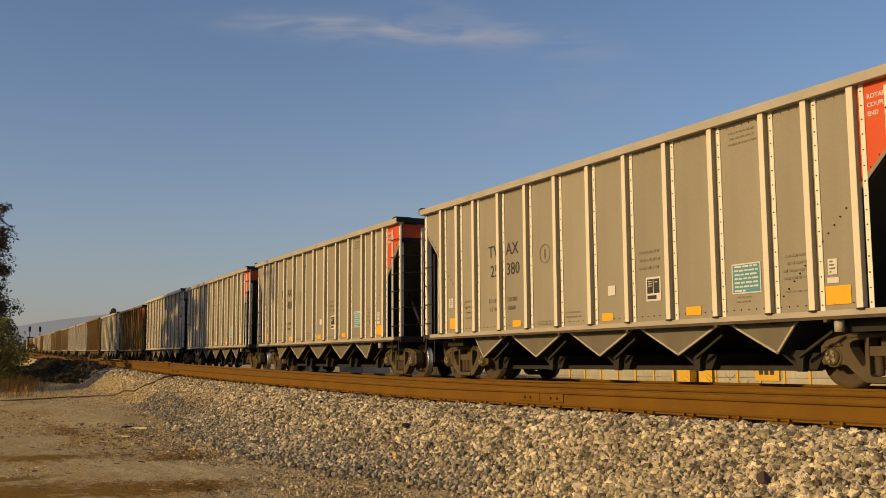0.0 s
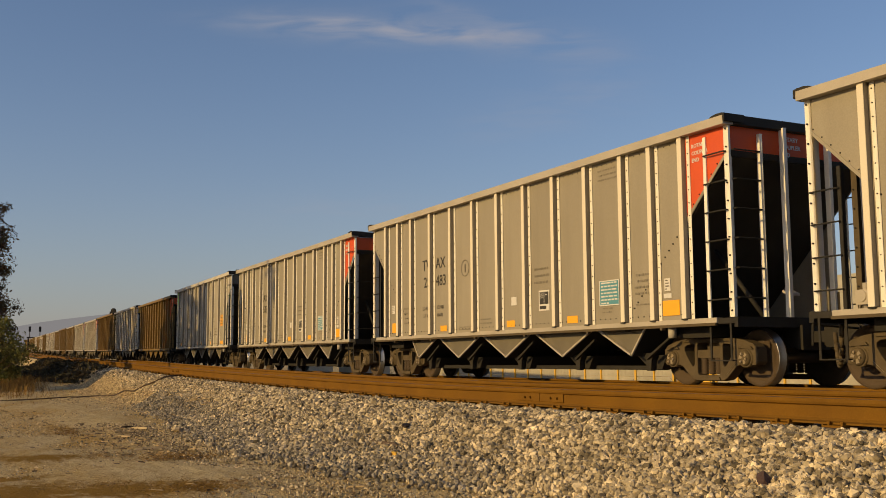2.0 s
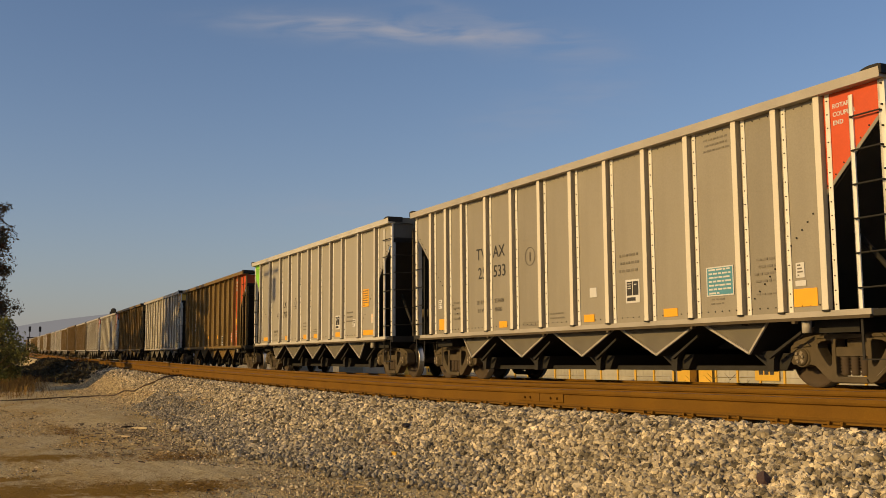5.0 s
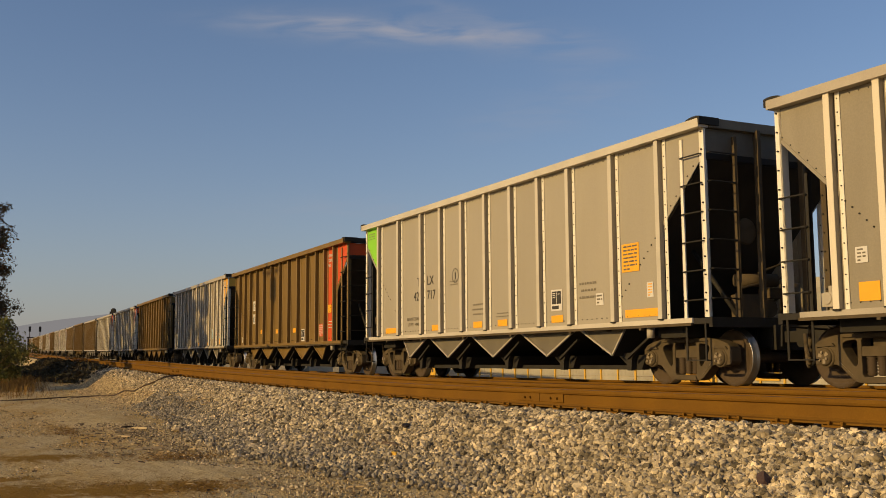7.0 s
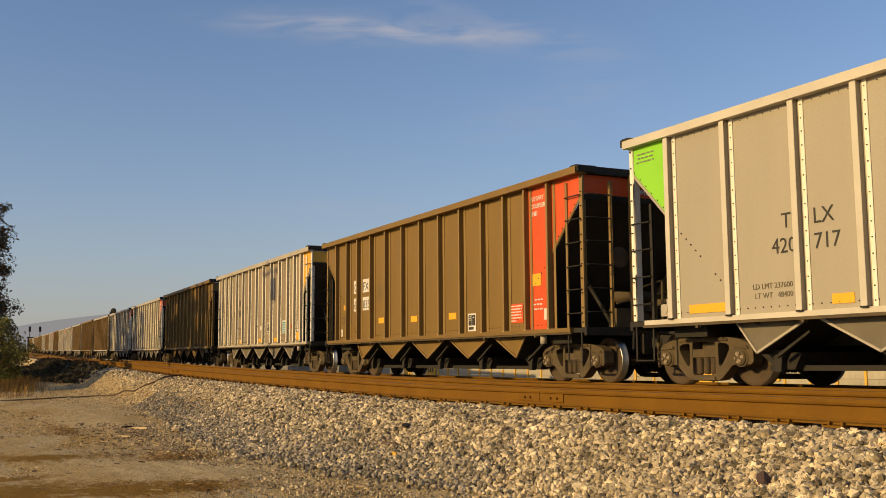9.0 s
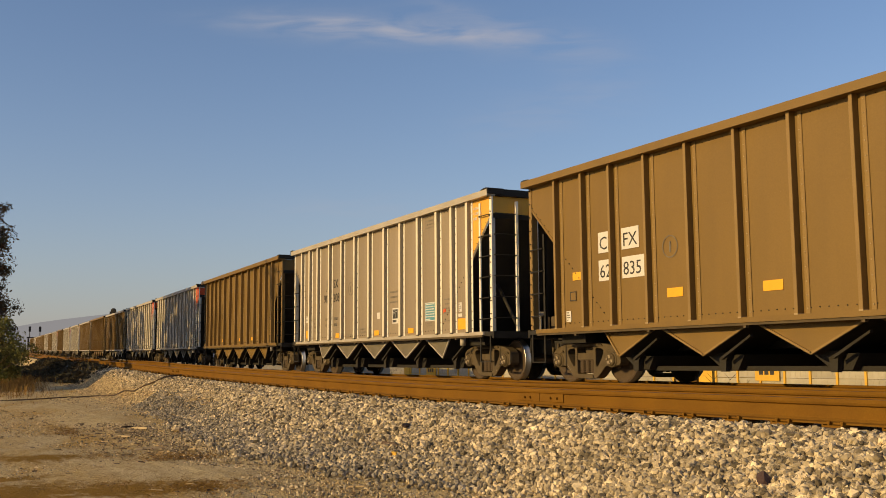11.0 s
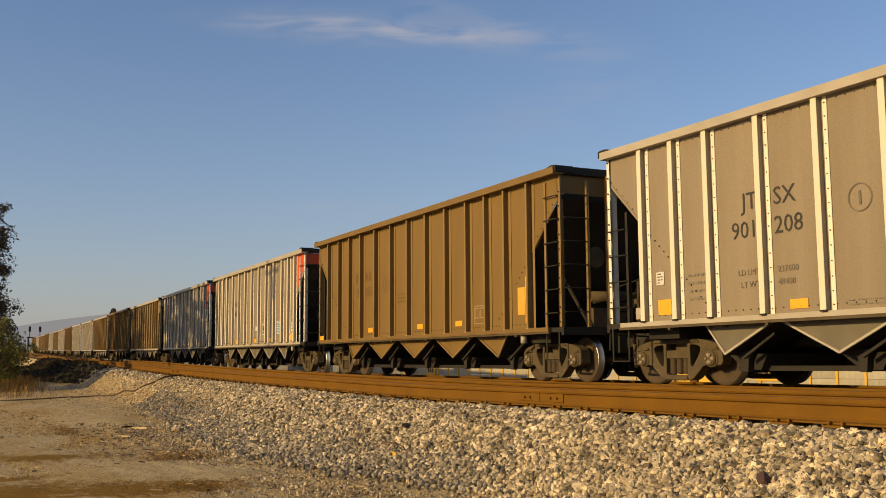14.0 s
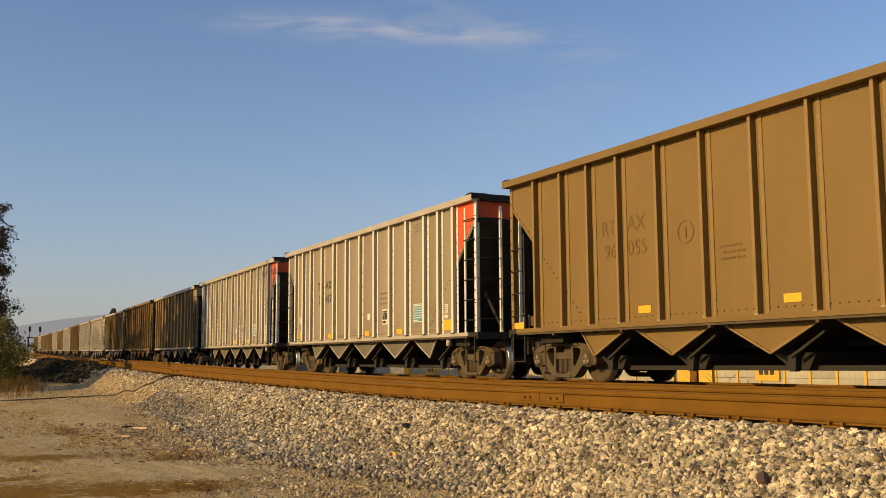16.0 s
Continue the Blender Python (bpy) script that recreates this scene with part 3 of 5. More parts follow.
@lru_cache(None)
def bracket_mesh():
    """A pale bent bracket plate on the front platform."""
    bm = bmesh.new()
    prism(bm, [(-7.24, 1.46), (-7.10, 1.52), (-7.10, 1.56), (-7.24, 1.50)], 0.12, 0.36)
    prism(bm, [(-7.14, 1.08), (-7.11, 1.08), (-7.11, 1.53), (-7.14, 1.52)], 0.20, 0.24)
    return mesh_of("bracket_plate", bm, CHORD, 0.004)


@lru_cache(None)
def hose_mesh():
    """The air hose that hangs beside the coupler."""
    bm = bmesh.new()
    pts = [Vector((-7.30 - 0.60 * t, -1.05 + 0.55 * t, 0.92 - 2.2 * t * (1 - t) - 0.10 * t)) for t in [i / 12 for i in range(13)]]
    for p, q in zip(pts[:-1], pts[1:]):
        rod(bm, p, q, 0.034, 8)
    return mesh_of("air_hose", bm, TRUCK)


@lru_cache(None)
def stirrup_mesh():
    bm = bmesh.new()
    for x in (-7.22, -6.76):
        box(bm, x - 0.02, x + 0.02, -1.6, -1.585, 0.42, 1.0)
    box(bm, -7.24, -6.74, -1.605, -1.52, 0.41, 0.43)
    return mesh_of("stirrup_step", bm, STEEL)


@lru_cache(None)
def coupler_mesh():
    bm = bmesh.new()
    box(bm, -7.78, -7.2, -0.11, 0.11, 0.70, 0.88)
    prism(bm, [(-8.06, 0.66), (-7.98, 0.62), (-7.76, 0.62), (-7.72, 0.66), (-7.72, 0.93), (-7.78, 0.96), (-8.0, 0.96), (-8.06, 0.92)], -0.17, 0.13)
    rod(bm, (-7.5, -0.1, 0.7), (-7.72, -0.32, 0.52), 0.03, 8)
    rod(bm, (-7.72, -0.32, 0.52), (-8.02, -0.24, 0.34), 0.03, 8)
    rod(bm, (-7.42, -1.5, 0.92), (-7.42, -0.2, 0.86), 0.018, 6)
    rod(bm, (-7.42, -1.5, 0.92), (-7.42, -1.52, 0.62), 0.018, 6)
    rod(bm, (-7.42, -0.2, 0.86), (-7.85, -0.1, 0.97), 0.016, 6)
    box(bm, -7.44, -7.3, -0.30, 0.30, 0.58, 0.98)
    return mesh_of("coupler", bm, STEEL, 0.015)


@lru_cache(None)
def hopper_mesh(kind, metal):
    """A funnel between the trucks: a prism with flanged edges on its faces and an outlet door below."""
    bm = bmesh.new()
    half, low = 1.03, 0.50
    pts = [(-half, 0.985), (half, 0.985), (0.0, low)]
    if kind == -1:
        pts = [(-0.42, 0.985), (half, 0.985), (0.0, low)]
    if kind == 1:
        pts = [(-half, 0.985), (0.42, 0.985), (0.0, low)]
    prism(bm, pts, -1.44, 1.44)
    # The sloping sides go near-black, their shade put into the colour.
    for f in bm.faces:
        f.normal_update()
        if abs(f.normal.y) < 0.5 and f.material_index == 0:
            f.material_index = 2
    return mesh_of("hopper_bay", bm, [bpy.data.materials[metal], STEEL, STEEL])


@lru_cache(None)
def bay_flange_mesh(kind, k, metal):
    """The raised edge along one sloping side of a funnel's face."""
    a = ((-0.42 if kind == -1 else -1.03) if k < 0 else (0.42 if kind == 1 else 1.03), 0.985)
    b = (0.0, 0.50)
    q = Vector((-(b[1] - a[1]), b[0] - a[0])).normalized() * 0.035
    q = -q if q.y < 0 else q
    bm = bmesh.new()
    prism(bm, [a, b, (b[0] + q.x, b[1] + q.y), (a[0] + q.x, a[1] + q.y)], -1.475, -1.441)
    # Paler than the funnel face: the lit edge is put into the colour.
    return mesh_of("edge_flange", bm, CHORD if metal == "dusty_hopper_sheet" else BROWN_RIB_LIT, 0.004)


@lru_cache(None)
def outlet_mesh():
    bm = bmesh.new()
    prism(bm, [(-0.12, 0.56), (0.34, 0.56), (0.26, 0.44), (0.24, 0.24), (0.12, 0.24), (0.10, 0.44)], -1.22, -1.12)
    prism(bm, [(-0.30, 0.52), (0.55, 0.52), (0.40, 0.27), (0.05, 0.27)], -1.10, 1.10)
    prism(bm, [(0.30, 0.44), (0.95, 0.80), (0.95, 0.84), (0.28, 0.48)], -1.36, -1.30)
    return mesh_of("outlet_door", bm, STEEL, 0.008)


@lru_cache(None)
def beam_mesh():
    bm = bmesh.new()
    box(bm, -7.0, 7.0, -0.33, 0.33, 0.62, 0.98)
    return mesh_of("centre_sill", bm, STEEL, 0.01)


@lru_cache(None)
def gap_shade_mesh():
    """A long dark sheet added over the far rail to black out the gaps."""
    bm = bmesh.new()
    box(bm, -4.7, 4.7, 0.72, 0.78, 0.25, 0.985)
    return mesh_of("inner_door_sheet", bm, GRIME_SHADE)


@lru_cache(None)
def rod_mesh():
    bm = bmesh.new()
    box(bm, -4.75, 4.75, -0.07, 0.07, 0.25, 0.33)
    return mesh_of("door_rod", bm, STEEL, 0.01)


@lru_cache(None)
def sideframe_mesh():
    """A cast truck side frame, centred on the truck, outer face towards -y."""
    bm = bmesh.new()
    half = [(0.55, 0.795), (0.84, 0.75), (1.04, 0.69), (1.13, 0.61), (1.14, 0.40), (1.09, 0.345), (0.74, 0.345), (0.66, 0.325), (0.44, 0.135), (0.36, 0.095), (0.22, 0.08)]
    rim = half + [(-x, z) for x, z in half[::-1]]
    centre = [(0.25, 0.72), (0.275, 0.69), (0.275, 0.21), (0.25, 0.175), (-0.25, 0.175), (-0.275, 0.21), (-0.275, 0.69), (-0.25, 0.72)]
    window = [(0.37, 0.70), (0.53, 0.685), (0.60, 0.65), (0.60, 0.59), (0.53, 0.47), (0.42, 0.335), (0.375, 0.32), (0.35, 0.36), (0.345, 0.67)]
    edges = []
    for loop in (rim, centre, window, [(-x, z) for x, z in window]):
        v = [bm.verts.new((x, -0.085, z)) for x, z in loop]
        edges += [bm.edges.new((v[i], v[(i + 1) % len(v)])) for i in range(len(v))]
    bmesh.ops.triangle_fill(bm, edges=edges, use_beauty=True, use_dissolve=False)
    back = bmesh.ops.extrude_face_region(bm, geom=bm.faces[:])
    bmesh.ops.translate(bm, verts=[g for g in back["geom"] if isinstance(g, bmesh.types.BMVert)], vec=(0, 0.21, 0))
    for k in (-1, 1):
        rod(bm, (k * 0.89, -0.115, WHEEL_R), (k * 0.89, 0.09, WHEEL_R), 0.150, 18)
        prism(bm, [(k * x, z) for x, z in ((0.72, 0.62), (0.76, 0.66), (1.02, 0.64), (1.06, 0.60))], -0.12, -0.08)
    prism(bm, [(-0.60, 0.735), (0.60, 0.735), (0.55, 0.775), (-0.55, 0.775)], -0.115, -0.08)
    prism(bm, [(-0.30, 0.095), (0.30, 0.095), (0.27, 0.15), (-0.27, 0.15)], -0.115, -0.08)
    return mesh_of("side_frame", bm, TRUCK, 0.007)


@lru_cache(None)
def stripe_mesh():
    """A worn pale paint stripe along the outer slant of a side frame."""
    bm = bmesh.new()
    for a, b in ((0.05, 0.42), (0.5, 0.85)):
        q = [(0.675 - 0.27 * k + d, 0.40 - 0.23 * k + 0.9 * d) for k, d in ((a, -0.012), (b, -0.012), (b, 0.012), (a, 0.012))]
        prism(bm, q, -0.0895, -0.0855)
    return mesh_of("paint_stripe", bm, CHORD)


@lru_cache(None)
def spring_mesh():
    bm = bmesh.new()
    for x in (0.0,):
        lathe(bm, [(0.055, 0.19)] + [(0.084 if i % 2 else 0.052, 0.20 + i * 0.0225) for i in range(12)] + [(0.055, 0.465)], 10, "Z")
    return mesh_of("coil_spring", bm, WHEEL)


@lru_cache(None)
def wheelset_mesh():
    bm = bmesh.new()
    for k in (-1, 1):
        y = k * 0.755
        lathe(bm, [(0.03, y + k * 0.075), (0.10, y + k * 0.08), (0.14, y + k * 0.03), (0.33, y + k * 0.02), (0.385, y + k * 0.07), (0.45, y + k * 0.07),
                   (WHEEL_R, y + k * 0.06), (WHEEL_R + 0.004, y - k * 0.04), (0.485, y - k * 0.055), (0.483, y - k * 0.075), (0.39, y - k * 0.075), (0.34, y - k * 0.03), (0.13, y - k * 0.02),
                   (0.10, y - k * 0.09), (0.03, y - k * 0.09)], 40, "Y", [0, 0, 0, 0, 0, 1, 1, 1, 0, 0, 0, 0, 0, 0])
    rod(bm, (0, -1.12, 0), (0, 1.12, 0), 0.085, 14)
    return mesh_of("wheelset", bm, [WHEEL, TREAD])


@lru_cache(None)
def cap_mesh():
    bm = bmesh.new()
    lathe(bm, [(0.125, 0.08), (0.13, 0.0), (0.118, -0.03), (0.085, -0.036), (0.03, -0.036)], 20, "Y", [0, 0, 0, 0])
    for a in (0.3, 2.4, 4.5):
        rod(bm, (0.07 * math.cos(a), -0.03, 0.07 * math.sin(a)), (0.07 * math.cos(a), -0.06, 0.07 * math.sin(a)), 0.02, 6, 1)
    for a in (1.3, 3.4, 5.5):
        c, s = math.cos(a), math.sin(a)
        v = [bm.verts.new((r * math.cos(a + d), -0.0385, r * math.sin(a + d))) for r, d in ((0.035, -0.5), (0.10, -0.3), (0.10, 0.3), (0.035, 0.5))]
        bm.faces.new(v).material_index = 1
    return mesh_of("bearing_cap", bm, [TRUCK, DUSTY])


@lru_cache(None)
def rung_mesh(length, metal="dirty_black_steel"):
    bm = bmesh.new()
    rod(bm, (0, -0.05, 0), (length, -0.05, 0), 0.013, 6)
    for x in (0.0, length):
        rod(bm, (x, -0.05, 0), (x, 0.03, 0), 0.014, 6)
    return mesh_of("rung", bm, bpy.data.materials[metal])


@lru_cache(None)
def stile_mesh(metal, h, across=False):
    bm = bmesh.new()
    metal = "polished_bolt_flange" if metal in ALUMINIUM else metal
    if across:
        box(bm, -0.02, 0.02, -0.035, 0.035, 0, h)
        box(bm, 0.02, 0.032, -0.04, 0.04, 0, h)
        return mesh_of("ladder_stile", bm, bpy.data.materials[metal], 0.004)
    box(bm, -0.035, 0.035, -0.012, 0.012, 0, h)
    box(bm, 0.022, 0.035, -0.012, 0.05, 0, h)
    return mesh_of("ladder_stile", bm, bpy.data.materials[metal], 0.004)


@lru_cache(None)
def plate_mesh(w, h, metal):
    bm = bmesh.new()
    box(bm, 0, w, -0.004, 0.0, 0, h)
    return mesh_of("decal", bm, bpy.data.materials[metal])


@lru_cache(None)
def notice_mesh(w, h, metal, ink, rows, frame_on=True):
    """A stencilled notice: a plate with a border and bars of writing too small to read."""
    bm = bmesh.new()
    box(bm, 0, w, -0.004, 0.0, 0, h)
    rng = random.Random(int(w * 1000) + rows)
    if frame_on:
        for b in ((0, w, 0, 0.02), (0, w, h - 0.02, h), (0, 0.02, 0.02, h - 0.02), (w - 0.02, w, 0.02, h - 0.02)):
            box(bm, b[0], b[1], -0.007, -0.004, b[2], b[3], 1)
    for i in range(rows):
        z = h - (i + 0.75) * h / (rows + 0.5)
        x, x1 = 0.06 * w + 0.02, w * (0.93 if i < rows - 1 else 0.5) - 0.02
        while x < x1 - 0.02:
            d = min(rng.uniform(0.05, 0.16), x1 - x)
            box(bm, x, x + d, -0.007, -0.004, z - 0.2 * h / rows, z + 0.2 * h / rows, 1)
            x += d + 0.022
    return mesh_of("notice", bm, [bpy.data.materials[metal], bpy.data.materials[ink]])


@lru_cache(None)
def bars_mesh(w, rows, pitch, ink, seed=0):
    """Rows of faded writing, too small to read, as bars of their size."""
    bm = bmesh.new()
    rng = random.Random(seed + rows)
    for i in range(rows):
        x = rng.uniform(0, 0.15) * w
        while x < w * 0.9:
            d = rng.uniform(0.04, 0.12)
            box(bm, x, x + d, -0.004, -0.001, -i * pitch, -i * pitch + pitch * 0.32)
            x += d + 0.03
    return mesh_of("lettering", bm, bpy.data.materials[ink])


@lru_cache(None)
def placard_mesh():
    """A white-framed consolidated stencil: black fields in a white frame."""
    bm = bmesh.new()
    box(bm, 0, 0.40, -0.004, 0.0, 0, 0.42)
    for x0, x1, z0, z1 in ((0.035, 0.19, 0.135, 0.385), (0.21, 0.365, 0.135, 0.385), (0.035, 0.28, 0.035, 0.10)):
        box(bm, x0, x1, -0.007, -0.004, z0, z1, 1)
    for z in (0.34, 0.30, 0.26):
        box(bm, 0.06, 0.16, -0.009, -0.007, z, z + 0.012, 0)
    box(bm, 0.25, 0.32, -0.009, -0.007, 0.32, 0.335, 0)
    return mesh_of("stencil_plate", bm, [WHITE, INK])


@lru_cache(None)
def handwheel_mesh():
    bm = bmesh.new()
    lathe(bm, [(0.03, -0.03), (0.21, -0.02), (0.22, 0.01), (0.19, 0.02), (0.03, 0.01)], 20, "Y")
    return mesh_of("brake_wheel", bm, TRUCK)


@lru_cache(None)
def brake_mesh():
    """Air reservoir, valve and cylinder on the end platform."""
    bm = bmesh.new()
    rod(bm, (-6.75, -0.75, 1.10), (-6.75, -0.75, 1.72), 0.17, 16)
    rod(bm, (-6.95, -0.1, 1.28), (-6.45, -0.1, 1.28), 0.15, 16)
    box(bm, -7.05, -6.8, 0.25, 0.65, 1.09, 1.50)
    rod(bm, (-7.1, -0.45, 1.1), (-7.1, -0.45, 2.1), 0.025, 6)
    rod(bm, (-7.15, -0.45, 2.1), (-7.15, 0.35, 1.85), 0.02, 6)
    rod(bm, (-6.75, -0.75, 1.6), (-6.9, -0.1, 1.35), 0.018, 6)
    rod(bm, (-7.0, -0.2, 1.75), (-6.75, 0.5, 1.75), 0.11, 12)
    rod(bm, (-7.02, 0.15, 1.1), (-7.02, 0.15, 1.95), 0.03, 6)
    rod(bm, (-7.0, -0.6, 1.85), (-7.0, 0.6, 1.6), 0.022, 6)
    box(bm, -7.0, -6.7, -0.35, -0.05, 1.45, 1.62)
    box(bm, -7.22, -6.5, -1.25, 1.0, 1.085, 1.105)
    rod(bm, (-7.2, 0.9, 1.1), (-7.2, 0.9, 1.5), 0.02, 6)
    rod(bm, (-7.2, -1.2, 1.1), (-7.2, -1.2, 1.38), 0.02, 6)
    return mesh_of("brake_gear", bm, TRUCK, 0.01)


def build_car(paint="dull_aluminium_sheet", ribs="bright_aluminium", chord="worn_aluminium_chord", front="", rear="", front_bays=1, brake=False, posts=RIBS):
    """A rapid-discharge coal hopper, on its rails at z = 0, running towards +x."""
    car = new("coal_hopper_car")
    flip = pose(0, 0, 0, 0, 0, 180)
    for side in (pose(0, -1.56, 0), flip @ pose(0, -1.56, 0)):
        near = side.translation.y < 0
        edges = posts
        for i in range(len(posts) - 1):
            w = round(edges[i + 1] - edges[i], 3)
            p = paint
            if near and front and front_bays > 1 and i == len(posts) - 2:
                p = front
            part("side_panel", panel_mesh(w, p), parent=car, at=side @ pose(edges[i], 0, DECK))
        for left in (True, False):
            p = (rear or paint) if left == near else (front or paint)
            part("end_panel", end_panel_mesh(p, not left, paint), parent=car, at=side)
        for x in posts:
            part("side_post", rib_mesh(ribs), parent=car, at=side @ pose(x, -0.011, DECK))
        part("top_chord", chord_mesh(chord), parent=car, at=side)
        part("side_sill", sill_mesh(chord), parent=car, at=side)
    for end in (Matrix.Identity(4), flip):
        rear_end = end[0][0] > 0
        colour = (rear if rear_end else front) or paint
        end_metal = "dusty_cast_steel" if rear_end or rear else ribs
        part("slope_sheet", slope_mesh(), parent=car, at=end)
        part("end_sheet", end_sheet_mesh("dusty_hopper_sheet" if colour == "clean_aluminium_sheet" else colour), parent=car, at=end)
        part("end_chord", end_chord_mesh("dusty_hopper_sheet" if ribs == "matte_aluminium" else "dirty_black_steel"), parent=car, at=end)
        part("end_sill", platform_mesh(), parent=car, at=end)
        for y in (-1, 1):
            half = end @ (Matrix.Identity(4) if y < 0 else Matrix.Diagonal((1, -1, 1, 1)))
            part("corner_cap", cap_plate_mesh(), parent=car, at=half)
            tagged(part("slope_bolts", slope_bolts_mesh(), parent=car, at=half @ pose(0, -1.563, 0)), kind="stuff")
        part("coupler", coupler_mesh(), parent=car, at=end)
        part("air_hose", hose_mesh(), parent=car, at=end)
        for y in (-1, 1):
            part("stirrup_step", stirrup_mesh(), parent=car, at=end @ (Matrix.Identity(4) if y < 0 else Matrix.Diagonal((1, -1, 1, 1))))
        for y in (-1.56, 1.56):
            m = end @ pose(-END, y, DECK) @ (pose(0, 0, 0) if y < 0 else Matrix.Diagonal((1, -1, 1, 1)))
            part("corner_post", post_mesh(ribs, False), parent=car, at=m)
        for y in (-0.55, 0.45):
            part("end_post", post_mesh(end_metal, True), parent=car, at=end @ pose(-END - 0.09, y, DECK))
        # ladders at the corners: on the sides, and on the end
        for y in (-1, 1):
            turn = end @ (Matrix.Identity(4) if y < 0 else Matrix.Diagonal((1, -1, 1, 1)))
            ladder = part("ladder", stile_mesh("dirty_black_steel" if rear_end else ribs, 2.0 if rear_end else 2.95), parent=car, at=turn @ pose(-END + 0.50, -1.585, DECK))
            for i in range(4 if rear_end else 6):
                part("rung", rung_mesh(0.48), parent=ladder, at=pose(-0.49, 0, 0.28 + i * 0.47))
        ladder = part("end_ladder", stile_mesh(end_metal, 2.95, True), parent=car, at=end @ pose(-END - 0.07, 0.95 if rear_end else 0.95, DECK, 0, 0, -90))
        for i in range(6):
            part("rung", rung_mesh(0.52), parent=ladder, at=pose(-0.56, 0, 0.30 + i * 0.47))
        if rear_end:
            part("control_valve", valve_mesh("worn_aluminium_chord" if ribs in ALUMINIUM else "dusty_cast_steel"), parent=car, at=end, label="dusty control valve on the end platform")
        elif not brake:
            part("bracket_plate", bracket_mesh(), parent=car, at=end, label="pale bent bracket plate")
        if brake or rear_end:
            gear = part("brake_gear", brake_mesh(), parent=car, at=end)
            part("brake_wheel", handwheel_mesh(), parent=gear, at=pose(-7.31, 0.75, 2.5, 0, 0, 90))
    for x, k in ((-4.5, -1), (-2.25, 0), (0.0, 0), (2.25, 0), (4.5, 1)):
        sheet = "brown_car_paint" if paint == "brown_car_paint" else "dusty_hopper_sheet"
        bay = part("hopper_bay", hopper_mesh(k, sheet), parent=car, at=pose(x, 0, 0))
        for edge in (-1, 1):
            part("edge_flange", bay_flange_mesh(k, edge, sheet), parent=bay)
        part("outlet_door", outlet_mesh(), parent=bay, label="dark outlet door under the hopper")
    part("centre_sill", beam_mesh(), parent=car)
    part("inner_door_sheet", gap_shade_mesh(), parent=car)
    for y in (-0.88, 0.88):
        part("door_rod", rod_mesh(), parent=car, at=pose(0, y, 0))
    for x in (-6.1, 6.1):
        for y in (-1.0, 1.0):
            m = pose(x, y, 0) @ (pose(0, 0, 0) if y < 0 else flip)
            fr = part("side_frame", sideframe_mesh(), parent=car, at=m, label="dusty cast steel truck side frame")
            outer = x * y < 0
            part("paint_stripe", stripe_mesh(), parent=fr, at=Matrix.Diagonal((1 if outer else -1, 1, 1, 1)), label="worn pale paint stripe")
            for d in (-0.17, 0.0, 0.17):
                part("coil_spring", spring_mesh(), parent=fr, at=pose(d, 0, 0))
        bm_ = bolster_mesh()
        part("bolster", bm_, parent=car, at=pose(x, 0, 0))
    for x in AXLES:
        ws = part("wheelset", wheelset_mesh(), parent=car, at=pose(x, 0, WHEEL_R), label="rusty steel wheels with bright treads")
        part("bearing_cap", cap_mesh(), parent=ws, at=pose(0, -1.12, 0))
        part("bearing_cap", cap_mesh(), parent=ws, at=pose(0, 1.12, 0, 0, 0, 180))
    part("defect_tag", tube_mesh(), parent=car, at=pose(5.72, -1.52, 0.80), label="small pale cylinder under the side sill")
    return car


@lru_cache(None)
def bolster_mesh():
    bm = bmesh.new()
    box(bm, -0.2, 0.2, -0.92, 0.92, 0.42, 0.72)
    box(bm, -0.28, 0.28, -1.07, -0.90, 0.465, 0.60)
    box(bm, -0.28, 0.28, 0.90, 1.07, 0.465, 0.60)
    box(bm, -1.0, 1.0, -0.5, -0.4, 0.40, 0.50)
    return mesh_of("bolster", bm, TRUCK, 0.02)


@lru_cache(None)
def tube_mesh():
    bm = bmesh.new()
    rod(bm, (0, 0, 0), (0, 0, 0.17), 0.07, 12)
    return mesh_of("defect_tag", bm, CHORD)


FACE = -1.574                                # where lettering lies on the near sheets


def mark(car, name, mesh, x, z, label=""):
    return part(name, mesh, parent=car, at=pose(x, FACE, z), label=label)


def common_marks(car, reporting, number, x0=-3.43, ink="black_lettering", size=0.38, weights=None, rows=(2.74, 2.30), lines=(1.72, 1.53)):
    for text, z in zip((reporting, number), rows):
        a, b = text
        mark(car, "lettering", letters(a, size, ink, "RIGHT"), x0 - 0.14, z)
        mark(car, "lettering", letters(b, size, ink), x0 + 0.18, z)
    if weights:
        for (a, b), z in zip(weights, lines):
            mark(car, "lettering", letters(a, 0.135, "faded_lettering", "RIGHT"), x0 - 0.14, z)
            mark(car, "lettering", letters(b, 0.135, "faded_lettering"), x0 + 0.22, z)


def ring_mark(car, x, z, r, ink):
    bm = bmesh.new()
    for i in range(28):
        a, b = 2 * math.pi * i / 28, 2 * math.pi * (i + 1) / 28
        v = [bm.verts.new((q * math.cos(t), -0.002, q * math.sin(t))) for q, t in ((r, a), (r, b), (r * 0.9, b), (r * 0.9, a))]
        bm.faces.new(v)
    box(bm, -0.02, 0.02, -0.004, -0.001, -0.5 * r, 0.45 * r)
    mark(car, "round_emblem", mesh_of("round_emblem", bm, bpy.data.materials[ink]), x, z)


